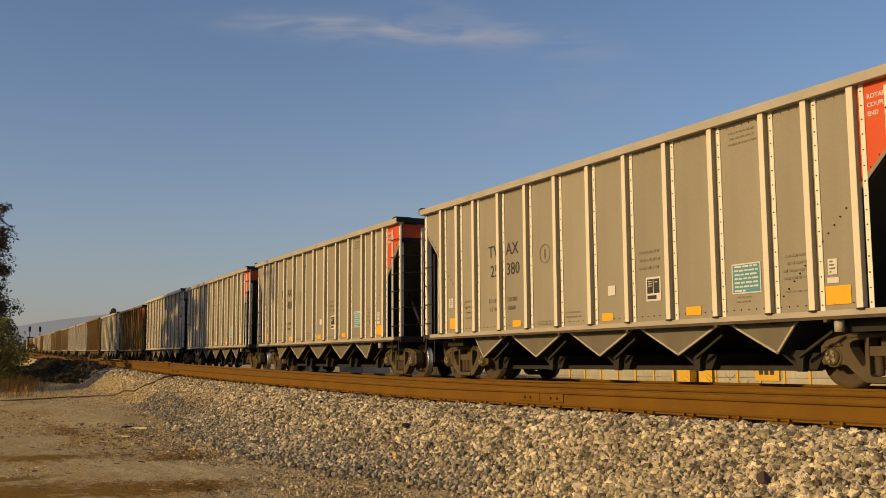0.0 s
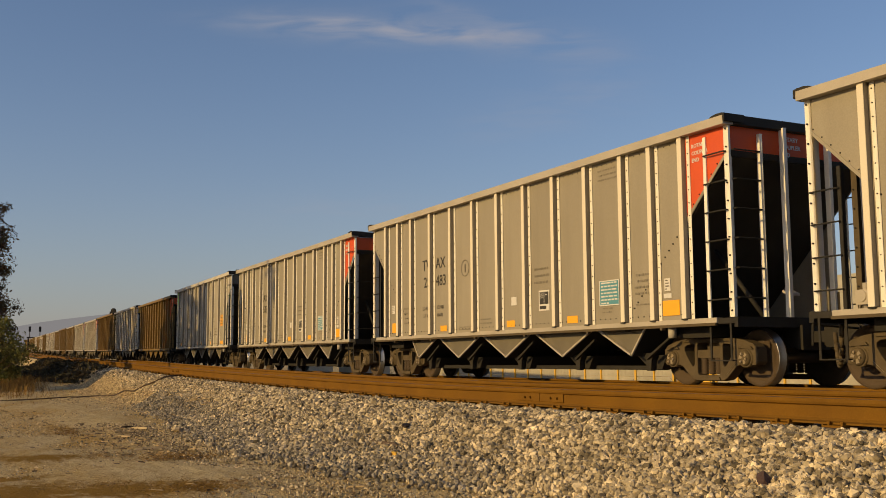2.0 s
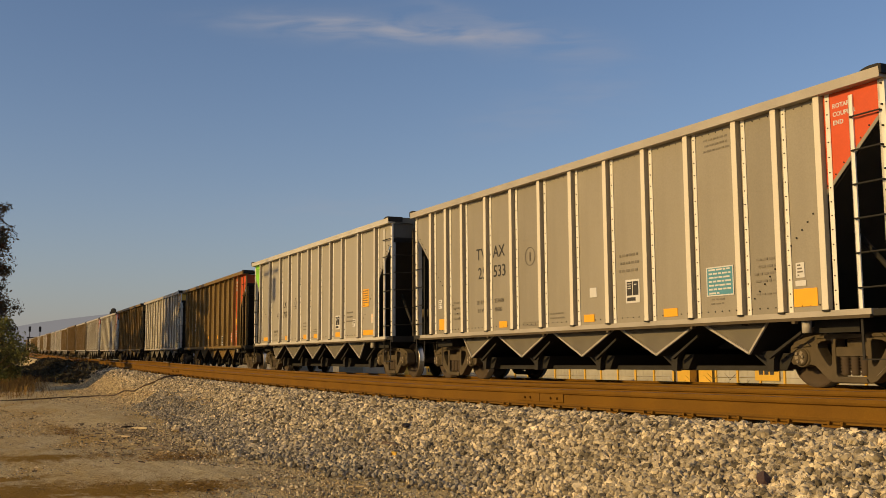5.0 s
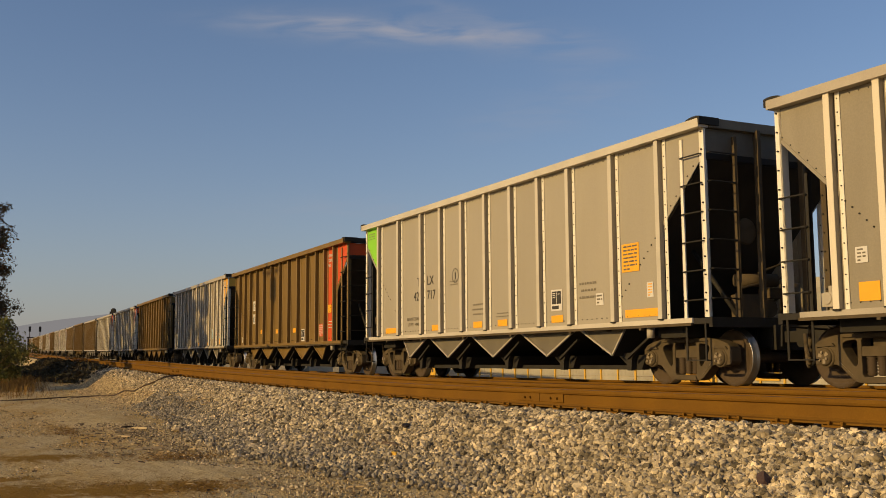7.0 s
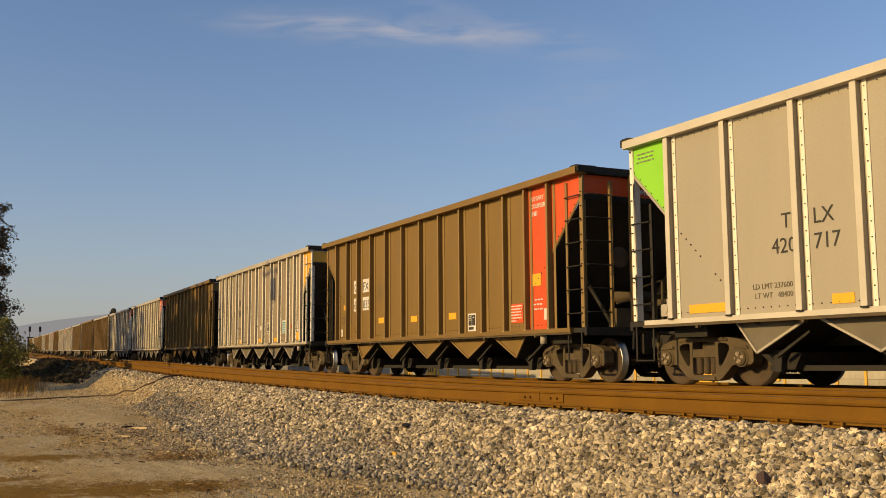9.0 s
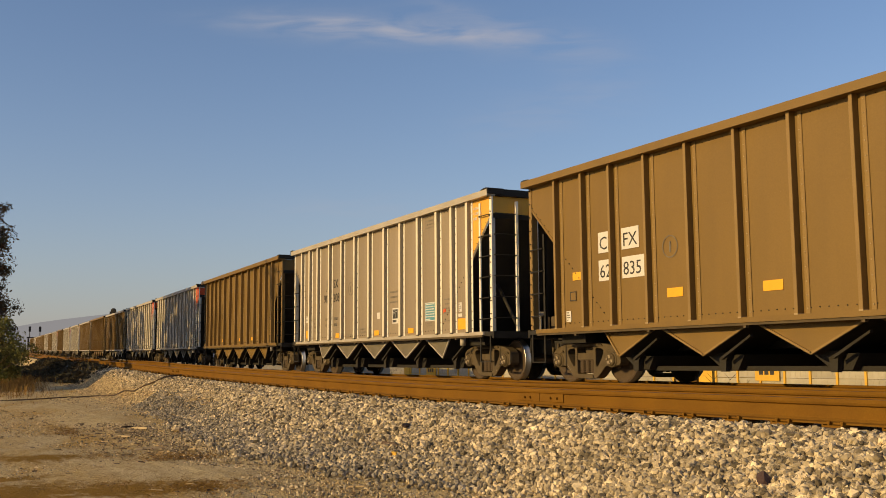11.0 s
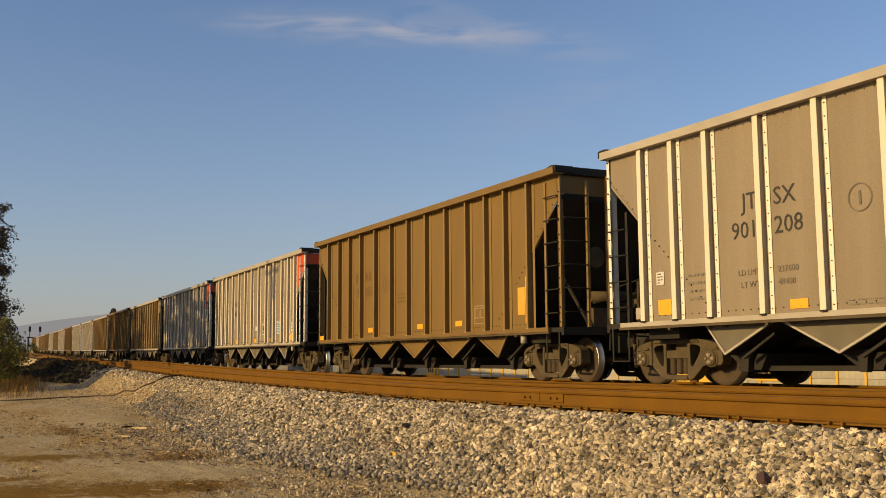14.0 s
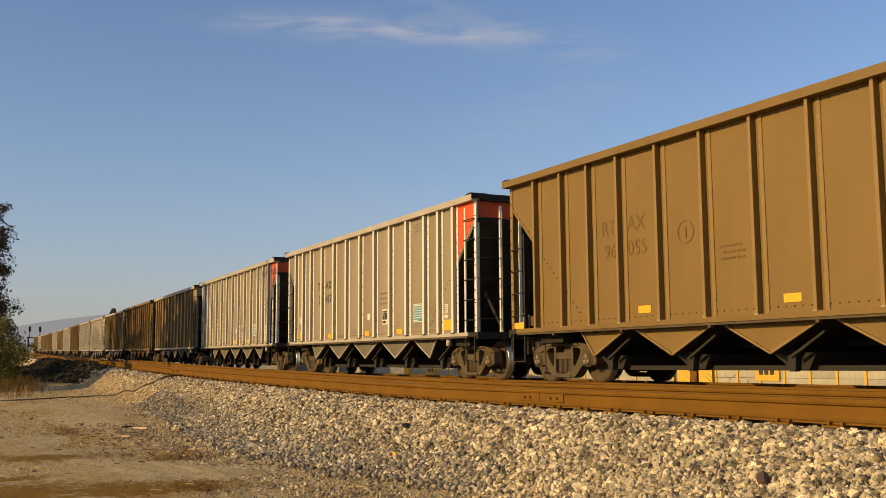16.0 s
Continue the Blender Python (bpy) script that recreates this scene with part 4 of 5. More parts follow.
def aluminium_marks(car, blue=True, tag=False):
    """The usual plates and decals on a grey car."""
    mark(car, "blue_notice", notice_mesh(0.62, 0.47, "blue_decal", "white_decal", 7), 3.72, 1.44, "blue notice plate with white writing") if blue else None
    mark(car, "stencil_plate", placard_mesh(), 1.58, 1.45, "white-framed black stencil plate")
    mark(car, "white_plate", plate_mesh(0.22, 0.18, "white_decal"), 0.46, 1.62)
    mark(car, "orange_reflector", plate_mesh(0.34, 0.14, "orange_reflector"), 0.25, 1.16)
    mark(car, "orange_reflector", plate_mesh(0.36, 0.14, "orange_reflector"), 2.62, 1.16)
    mark(car, "orange_reflector", plate_mesh(0.44, 0.26, "orange_reflector"), 5.56, 1.18)
    mark(car, "orange_reflector", plate_mesh(0.34, 0.26, "orange_reflector"), -5.95, 1.20)
    mark(car, "orange_reflector", plate_mesh(0.34, 0.14, "orange_reflector"), -3.0, 1.16)
    mark(car, "white_plate", notice_mesh(0.16, 0.22, "white_decal", "faded_lettering", 4, False), 5.62, 1.60)
    mark(car, "white_plate", plate_mesh(0.20, 0.08, "white_decal"), 5.60, 1.48)
    mark(car, "white_plate", notice_mesh(0.20, 0.22, "white_decal", "faded_lettering", 4, False), -5.98, 1.72)
    mark(car, "lettering", bars_mesh(0.62, 4, 0.11, "ghosted_lettering", 1), 4.78, 1.92)
    mark(car, "lettering", bars_mesh(0.66, 3, 0.09, "ghosted_lettering", 9), 3.70, 3.98)
    mark(car, "lettering", bars_mesh(0.5, 1, 0.07, "ghosted_lettering", 2), 4.80, 1.40)
    mark(car, "lettering", bars_mesh(0.55, 4, 0.13, "ghosted_lettering", 3), -5.2, 1.80)
    mark(car, "lettering", bars_mesh(0.6, 3, 0.14, "ghosted_lettering", 4), 1.38, 2.30)
    mark(car, "lettering", bars_mesh(0.5, 2, 0.09, "ghosted_lettering", 5), -0.95, 1.36)
    mark(car, "lettering", bars_mesh(0.7, 2, 0.06, "ghosted_lettering", 6), -2.0, 1.22)
    mark(car, "lettering", bars_mesh(0.35, 2, 0.07, "ghosted_lettering", 7), 3.80, 1.38)


def rotary_words(car, paint_ink="white_decal"):
    for i, word in enumerate(("ROTARY", "COUPLER", "END")):
        mark(car, "lettering", letters(word, 0.09, paint_ink), 6.42, 3.93 - i * 0.12)
    end_words(car, 0.10)


def end_words(car, size):
    """The same words on the painted sheet across the front end."""
    for i, word in enumerate(("ROTARY", "COUPLER", "END")):
        part("lettering", letters(word, size, "white_decal"), parent=car, at=pose(END + 0.0115, -0.42, 4.0 - i * size * 1.3, 0, 0, 90))


def build_train():
    """The cars from the front of the shot back; returns (car, place along the line at the start)."""
    cars = []

    def add(car, label, number=[0]):
        tagged(car, label, "freight car", "coal train")
        cars.append(car)
        return car

    grey = "dull grey aluminium coal hopper car"
    a = add(build_car(front="red_end_paint"), grey + " with a red front end")
    common_marks(a, ("TV", "AX"), ("25", "380"), -3.43, weights=(("LD LMT", "237200"), ("LT WT", "48800")))
    b = add(build_car(front="red_end_paint"), grey + " with a red front end")
    common_marks(b, ("TV", "AX"), ("25", "483"), -3.43, weights=(("LD LMT", "237400"), ("LT WT", "48600")))
    c = add(build_car(front="red_end_paint"), grey + " with a red front end")
    common_marks(c, ("TV", "AX"), ("25", "533"), -3.43, weights=(("LD LMT", "237400"), ("LT WT", "48600")))
    for car in (a, b, c):
        aluminium_marks(car)
        rotary_words(car)
        ring_mark(car, -1.68, 2.62, 0.20, "faded_lettering")
    d = add(build_car("clean_aluminium_sheet", ribs="matte_aluminium", chord="matte_aluminium", rear="lime_green_paint", brake=True, posts=WIDE_RIBS), grey + " with a lime green corner")
    common_marks(d, ("TI", "LX"), ("420", "717"), -3.38, size=0.32, rows=(2.32, 1.96), weights=None)
    for words, z in (("LD LMT 237600", 1.46), ("LT WT   48400", 1.32)):
        mark(d, "lettering", letters(words, 0.12, "faded_lettering", "RIGHT"), -3.62, z)
    ring_mark(d, -1.62, 2.44, 0.17, "black_lettering")
    mark(d, "orange_notice", notice_mesh(0.50, 0.50, "orange_reflector", "faded_lettering", 7, False), 5.02, 1.98, "orange notice plate")
    mark(d, "stencil_plate", placard_mesh(), 2.62, 1.40, "white-framed black stencil plate")
    for x, w in ((-5.85, 0.85), (-2.92, 0.38), (-0.72, 0.42), (0.42, 0.42), (2.62, 0.42), (5.08, 1.0)):
        mark(d, "orange_reflector", plate_mesh(w, 0.14, "orange_reflector"), x, 1.17)
    mark(d, "white_plate", notice_mesh(0.24, 0.22, "white_decal", "faded_lettering", 3, False), 4.18, 1.44)
    mark(d, "white_plate", notice_mesh(0.18, 0.26, "white_decal", "orange_reflector", 5, False), 5.72, 1.50)
    mark(d, "lettering", bars_mesh(0.6, 3, 0.13, "ghosted_lettering", 1), 3.62, 1.85)
    mark(d, "lettering", bars_mesh(0.62, 3, 0.11, "ghosted_lettering", 3), -0.80, 1.68)
    mark(d, "lettering", bars_mesh(0.6, 2, 0.07, "ghosted_lettering", 4), 0.32, 1.44)
    mark(d, "lettering", bars_mesh(0.5, 3, 0.07, "ghosted_lettering", 8), -7.12, 4.0)
    mark(d, "lettering", bars_mesh(0.5, 2, 0.08, "ghosted_lettering", 8), -1.95, 2.30)
    d.scale.z = 1.018
    e = add(build_car("brown_car_paint", "brown_rib_paint", "brown_car_paint", "red_end_paint", front_bays=2, brake=True, posts=MID_RIBS), "brown painted coal hopper car with a red front end")
    for s_, x, z, w in (("CE", -4.90, 2.56, 0.44), ("FX", -4.19, 2.56, 0.50), ("62", -4.90, 2.02, 0.44), ("835", -4.19, 2.02, 0.70)):
        mark(e, "white_panel", plate_mesh(w, 0.40, "white_decal"), x, z - 0.06, "white panel behind the lettering")
        ob = mark(e, "lettering", letters(s_, 0.36, "black_lettering"), x + 0.03, z)
        ob.location.y -= 0.006
    ring_mark(e, -2.86, 2.42, 0.20, "faded_lettering")
    for x, z in ((-5.62, 2.29), (-2.83, 1.78), (-0.62, 1.74), (1.62, 1.72)):
        mark(e, "orange_reflector", plate_mesh(0.40, 0.16, "orange_reflector"), x - 0.14, z - 0.25)
    mark(e, "orange_reflector", plate_mesh(0.36, 0.26, "orange_reflector"), 5.38, 2.03)
    mark(e, "stencil_plate", placard_mesh(), 2.48, 1.15, "white-framed black stencil plate")
    mark(e, "white_plate", notice_mesh(0.16, 0.22, "white_decal", "faded_lettering", 4, False), -6.0, 1.22)
    mark(e, "orange_notice", notice_mesh(0.55, 0.42, "red_end_paint", "white_decal", 6, False), 4.46, 1.27, "orange notice plate with white writing")
    mark(e, "white_plate", plate_mesh(0.10, 0.24, "white_decal"), 5.84, 1.30)
    mark(e, "lettering", bars_mesh(0.34, 3, 0.10, "white_decal", 3), 5.44, 1.72)
    for i, word in enumerate(("ROTARY", "COUPLER", "END")):
        mark(e, "lettering", letters(word, 0.13, "white_decal"), 5.38, 3.86 - i * 0.16)
    end_words(e, 0.13)
    mark(e, "card_holder", notice_mesh(0.21, 0.19, "brown_car_paint", "black_lettering", 0), -5.86, 1.63, "small dark-framed card holder")
    e.scale.z = 0.975
    f = add(build_car("dusty_brown_aluminium", front="yellow_end_paint"), grey + " with a yellow front end")
    common_marks(f, ("JT", "SX"), ("901", "208"), -3.43, weights=(("LD LMT", "237600"), ("LT WT", "48400")))
    aluminium_marks(f)
    rotary_words(f)
    mark(f, "red_tag", plate_mesh(0.13, 0.13, "red_end_paint"), 4.78, 1.60, "small red square tag")
    ring_mark(f, -1.68, 2.62, 0.20, "faded_lettering")
    g = add(build_car("brown_car_paint", "brown_rib_paint", "brown_car_paint", brake=True, posts=OLD_RIBS), "brown painted coal hopper car with faded lettering")
    common_marks(g, ("RT", "AX"), ("96", "055"), -3.43, "faded_brown_lettering")
    ring_mark(g, -1.68, 2.55, 0.20, "faded_brown_lettering")
    mark(g, "yellow_patch", plate_mesh(0.09, 1.0, "orange_reflector"), -6.42, 1.3, "upright orange-yellow strip")
    mark(g, "orange_reflector", plate_mesh(0.42, 0.13, "orange_reflector"), -7.24, 1.11)
    for x in (-2.98, 0.42, 2.62):
        mark(g, "orange_reflector", plate_mesh(0.34, 0.13, "orange_reflector"), x, 1.25)
    mark(g, "yellow_patch", plate_mesh(0.10, 0.97, "orange_reflector"), 5.90, 1.23, "upright orange-yellow strip")
    mark(g, "yellow_patch", plate_mesh(0.30, 0.58, "yellow_end_paint"), 5.58, 1.40, "faded orange-yellow patch")
    mark(g, "stencil_plate", notice_mesh(0.56, 0.42, "brown_car_paint", "tan_car_paint", 1), 3.60, 1.27)
    for x in (3.64, 3.89):
        mark(g, "stencil_plate", notice_mesh(0.21, 0.24, "brown_car_paint", "tan_car_paint", 0), x, 1.40).location.y -= 0.006
    mark(g, "lettering", bars_mesh(0.6, 3, 0.10, "faded_brown_lettering", 5), -0.9, 2.2)
    g.scale.z = 1.005
    h = add(build_car("dusty_brown_aluminium", front="red_end_paint"), grey + " with a red front end")
    aluminium_marks(h)
    common_marks(h, ("TV", "AX"), ("25", "417"), -3.43)
    i_ = add(build_car("dusty_brown_aluminium", front="red_end_paint"), grey + " with a red front end")
    aluminium_marks(i_)
    # the cars further back share the meshes of these
    plan = [i_, "tan", g, "tan", f, h, g, h, "tan", i_, g, "tan", "tan", h, g, g]
    tan = None
    for kind in plan[1:]:
        if kind == "tan":
            if tan is None:
                tan = add(build_car("tan_car_paint", "tan_car_paint", "worn_aluminium_chord"), "dusty tan coal hopper car in the distance")
            else:
                cars.append(copy_thing(tan, Matrix.Identity(4)))
        else:
            cars.append(copy_thing(kind, Matrix.Identity(4)))
    slack = {2: 0.12, 3: 0.13, 4: 0.19, 5: 0.14, 6: 0.11}          # how the couplings are stretched
    return [(car, -22.77 + END - 16.18 * k + slack.get(k, 0.10 if k > 6 else 0.0)) for k, car in enumerate(cars)]


TRAIN_CARS = build_train()


def car_pose(s):
    """The pose of a car whose middle is s metres along the line."""
    a, b = Vector(line(s - 6.1, TRAIN)), Vector(line(s + 6.1, TRAIN))
    d = b - a
    return Matrix.Translation((a + b) / 2) @ Matrix.Rotation(math.atan2(d.y, d.x), 4, "Z") @ Matrix.Rotation(-math.atan2(d.z, d.xy.length), 4, "Y")


# ---------------------------------------------------------------- ballast stones, pebbles and dry grass
def stone_shapes(rng, count=14):
    bm = bmesh.new()
    bmesh.ops.create_icosphere(bm, subdivisions=1, radius=1.0)
    base = np.array([v.co for v in bm.verts])
    faces = np.array([[v.index for v in f.verts] for f in bm.faces])
    bm.free()
    shapes = []
    for _ in range(count):
        v = base * rng.uniform(0.85, 1.15, (len(base), 1)) * rng.uniform(0.7, 1.25, (1, 3))
        for _cut in range(5):
            n = rng.normal(size=3)
            n /= np.linalg.norm(n)
            v = v - np.outer(np.maximum(v @ n - rng.uniform(0.42, 0.7), 0), n)
        shapes.append(v)
    return np.array(shapes), faces


def scatter(name, place, radius, rng, material, sink=0.15):
    """Stones of the given radii at the given places, joined into one mesh."""
    shapes, faces = stone_shapes(rng)
    n = len(place)
    pick = rng.integers(0, len(shapes), n)
    a, b, c = rng.uniform(0, 2 * np.pi, (3, n))
    ca, sa, cb, sb, cc, sc = np.cos(a), np.sin(a), np.cos(b), np.sin(b), np.cos(c), np.sin(c)
    R = np.stack([np.stack([ca * cb, ca * sb * sc - sa * cc, ca * sb * cc + sa * sc], -1),
                  np.stack([sa * cb, sa * sb * sc + ca * cc, sa * sb * cc - ca * sc], -1),
                  np.stack([-sb, cb * sc, cb * cc], -1)], -2)
    V = np.einsum("nij,nkj->nki", R, shapes[pick]) * radius[:, None, None] + place[:, None, :]
    F = faces[None] + (np.arange(n) * shapes.shape[1])[:, None, None]
    return new(name, raw_mesh(name, V.reshape(-1, 3), F.reshape(-1, 3), material))


def on_ground(s, off, lift=0.0):
    P = line(s, off)
    P[..., 2] = ground_height(s, off) + lift
    return P


def build_stones():
    rng = np.random.default_rng(11)
    groups = []
    for count, s0, s1, o0, o1, r0, r1 in ((24000, -9.5, -2.8, -7.3, -5.55, 0.019, 0.037), (9000, -9.5, -2.8, -7.3, -5.55, 0.014, 0.026), (26000, -18, -9.5, -8.0, -5.55, 0.020, 0.040), (7000, -30, -18, -6.4, -5.5, 0.018, 0.036), (5000, -60, -30, -6.2, -5.5, 0.03, 0.05),
                                          (7000, -22, -3.5, -5.55, -3.0, 0.018, 0.034), (6000, -24, -4, -8.4, -7.5, 0.010, 0.026), (5000, -30, -4, -3.0, 0.2, 0.02, 0.04)):
        s, o = rng.uniform(s0, s1, count), rng.uniform(o0, o1, count)
        r = np.exp(rng.uniform(np.log(r0), np.log(r1), count)) * np.where(rng.random(count) < 0.03, 1.25, 1.0)
        keep = ((np.abs(np.abs(o - NEAR) - 0.755) > 0.09) | (o > -3)) & ((o > toe_of(s) + rng.normal(-0.02, 0.16, count)) | (r < 0.018))
        P = on_ground(s, o, r * rng.uniform(-0.2, 0.75, count))
        groups.append((P[keep], r[keep]))
    P, r = np.concatenate([g[0] for g in groups]), np.concatenate([g[1] for g in groups])
    tagged(scatter("ballast", P, r, rng, STONE), "loose crushed grey ballast stones on the bank below the rails", "ballast", kind="stuff")
    k = 36000
    s = np.concatenate([rng.uniform(-42, -17, k - 4000), rng.uniform(-18, -13.5, 4000)])
    o = rng.uniform(-7.2, -5.5, k)
    r = np.exp(rng.uniform(np.log(0.014), np.log(0.036), k))
    tagged(scatter("dusty_ballast", on_ground(s, o, r * rng.uniform(-0.35, 0.35, k)), r, rng, PEBBLE), "dusty half-buried ballast stones on the far bank", "ballast", kind="stuff")
    k = 9000
    s = rng.uniform(-24, -7.5, k)
    o = toe_of(s) + rng.normal(0.16, 0.20, k)
    r = np.exp(rng.uniform(np.log(0.016), np.log(0.034), k))
    tagged(scatter("dark_ballast", on_ground(s, o, r * rng.uniform(0.5, 1.3, k)), r, rng, DARKSTONE), "darker sooty ballast stones along the foot of the bank", "ballast", kind="stuff")
    s, o = -np.exp(rng.uniform(np.log(5), np.log(45), 18000)), rng.uniform(-12.0, -6.9, 18000)
    r = np.exp(rng.uniform(np.log(0.005), np.log(0.015), 18000))
    tagged(scatter("pebbles", on_ground(s, o, 0.2 * r), r, rng, PEBBLE), "small grey pebbles strewn over the dry dirt", "pebbles", kind="stuff")
    s, o = -np.exp(rng.uniform(np.log(6), np.log(34), 2200)), rng.uniform(-11.5, -7.2, 2200)
    r = np.exp(rng.uniform(np.log(0.015), np.log(0.034), 2200))
    tagged(scatter("dirt_clods", on_ground(s, o, -0.35 * r), r, rng, PEBBLE), "half-buried clods and stones in the packed dirt", "clods", kind="stuff")
    s, o = -np.exp(rng.uniform(np.log(5), np.log(40), 5000)), rng.uniform(-12.0, -6.9, 5000)
    r = np.exp(rng.uniform(np.log(0.006), np.log(0.018), 5000))
    tagged(scatter("dark_pebbles", on_ground(s, o, 0.3 * r), r, rng, DARKSTONE), "dark sooty pebbles strewn over the dry dirt", "pebbles", kind="stuff")


def blades(name, place, height, spread, rng, material, label, lean=0.7):
    """Thin upright or lying grass blades as single triangles of real size."""
    n = len(place)
    a = rng.uniform(0, 2 * np.pi, n)
    w = rng.uniform(0.003, 0.007, n) * spread
    side_ = np.stack([np.cos(a), np.sin(a), np.zeros(n)], -1)
    b = rng.uniform(0, 2 * np.pi, n)
    tilt = rng.uniform(0.1 if lean < 1 else 0.75, lean, n) * 1.5
    tip = np.stack([np.cos(b) * np.sin(tilt), np.sin(b) * np.sin(tilt), np.cos(tilt)], -1) * height[:, None]
    V = np.stack([place - side_ * w[:, None], place + side_ * w[:, None], place + tip * 0.55 + side_ * w[:, None] * 0.7 + np.array([0, 0, 0.004]), place + tip], 1)
    F = np.stack([np.stack([np.arange(n) * 4 + k for k in (0, 1, 2, 3)], -1)], 1).reshape(-1, 4)
    return tagged(new(name, raw_mesh(name, V.reshape(-1, 3), F, material)), label, "grass", kind="stuff")


def build_grass():
    rng = np.random.default_rng(21)
    pts = []
    for cs, co, rs, ro, k in ((-9.9, -10.4, 0.45, 0.35, 6000), (-9.6, -9.6, 0.4, 0.35, 5000), (-9.5, -9.0, 0.3, 0.22, 2200), (-13.1, -9.85, 0.25, 0.35, 2600), (-12.2, -8.4, 0.3, 0.25, 1200), (-17.5, -9.1, 0.7, 0.12, 700)):
        pts.append(np.stack([rng.normal(cs, rs, k), rng.normal(co, ro, k)], -1))
    q = np.concatenate(pts)
    q = q[(q[:, 1] < toe_of(q[:, 0]) - 0.05) & (q[:, 0] < -3)]
    blades("dead_grass", on_ground(q[:, 0], q[:, 1]), rng.uniform(0.03, 0.08, len(q)), 1.0, rng, STRAW, "flattened dead golden grass on the dirt", 1.03)
    k = 7000
    s, o = rng.normal(-44, 5, k), rng.normal(-9.0, 0.5, k)
    blades("tall_grass", on_ground(s, o), rng.uniform(0.08, 0.42, k), 1.6, rng, STRAW, "tall dry golden grass at the foot of the shrubs", 0.4)


# ---------------------------------------------------------------- trees and shrubs
def leaf_cloud(name, centres, radii, per, size, rng, material, parent):
    """Many small leaves round the ends of the limbs."""
    c = np.repeat(centres, per, axis=0)
    r = np.repeat(radii, per)
    d = rng.normal(size=c.shape)
    d /= np.linalg.norm(d, axis=1)[:, None]
    p = c + d * (r * rng.random(len(c)) ** 0.5)[:, None] * np.array([1, 1, 0.8])
    a = rng.normal(size=c.shape)
    a /= np.linalg.norm(a, axis=1)[:, None]
    b = np.cross(a, rng.normal(size=c.shape))
    b /= np.linalg.norm(b, axis=1)[:, None]
    L = (size * rng.uniform(0.6, 1.4, len(c)))[:, None]
    V = np.stack([p - a * L, p + b * L * 0.45 , p + a * L, p - b * L * 0.45], 1)
    F = np.arange(len(c) * 4).reshape(-1, 4)
    ob = new(name, raw_mesh(name, V.reshape(-1, 3), F, material))
    ob.parent = parent
    return ob


def build_tree(x, y, height, width, seed, label, low=0.25, per=70, size=0.10, material=None, limbs=34, category="tree", name="tree"):
    rng = np.random.default_rng(seed)
    s = x
    off = y - float(line(s)[1])
    z0 = float(ground_height(s, off)) - 0.05
    top = new(name)
    top.location = (x, y, z0)
    bm = bmesh.new()
    tips, radii = [], []
    lean = rng.normal(0, 0.04, 2)
    prev, n = Vector((0, 0, 0)), 6
    for i in range(n):
        t = (i + 1) / n
        p = Vector((lean[0] * height * t + rng.normal(0, 0.06), lean[1] * height * t + rng.normal(0, 0.06), height * 0.85 * t))
        rod(bm, prev, p, 0.035 * height * 0.35 * (1 - 0.85 * (t - 1 / n)) + 0.012, 8, 0, 0.035 * height * 0.35 * (1 - 0.85 * t) + 0.012)
        prev = p
    for k in range(limbs):
        t = low + (1 - low) * (k + rng.random()) / limbs
        a = rng.uniform(0, 2 * np.pi)
        base = Vector((lean[0] * height * t, lean[1] * height * t, height * 0.85 * t))
        reach = width * (0.45 + 0.55 * rng.random()) * (1 - 0.55 * max(0, t - 0.45) / 0.55)
        mid = base + Vector((math.cos(a) * reach * 0.55, math.sin(a) * reach * 0.55, reach * 0.30))
        tip = base + Vector((math.cos(a) * reach, math.sin(a) * reach, reach * rng.uniform(0.25, 0.7)))
        rod(bm, base, mid, 0.012 * height * 0.4 * (1.2 - t), 6, 0, 0.007 * height * 0.4 * (1.2 - t) + 0.004)
        rod(bm, mid, tip, 0.007 * height * 0.4 * (1.2 - t) + 0.004, 5, 0, 0.004)
        for q, rr in ((mid.lerp(tip, 0.3), 0.30), (tip, 0.34), (mid.lerp(tip, 0.7) + Vector((rng.normal(0, 0.25), rng.normal(0, 0.25), rng.normal(0, 0.2))), 0.34)):
            tips.append(q)
            radii.append(rr * width * 0.62 * rng.uniform(0.6, 1.2))
    part("trunk", bm, BARK, top)
    leaf_cloud("crown", np.array(tips), np.array(radii), per, size, rng, material or LEAF, top)
    return tagged(top, label, category, "trees beside the track" if category == "tree" else "shrubs beside the track")


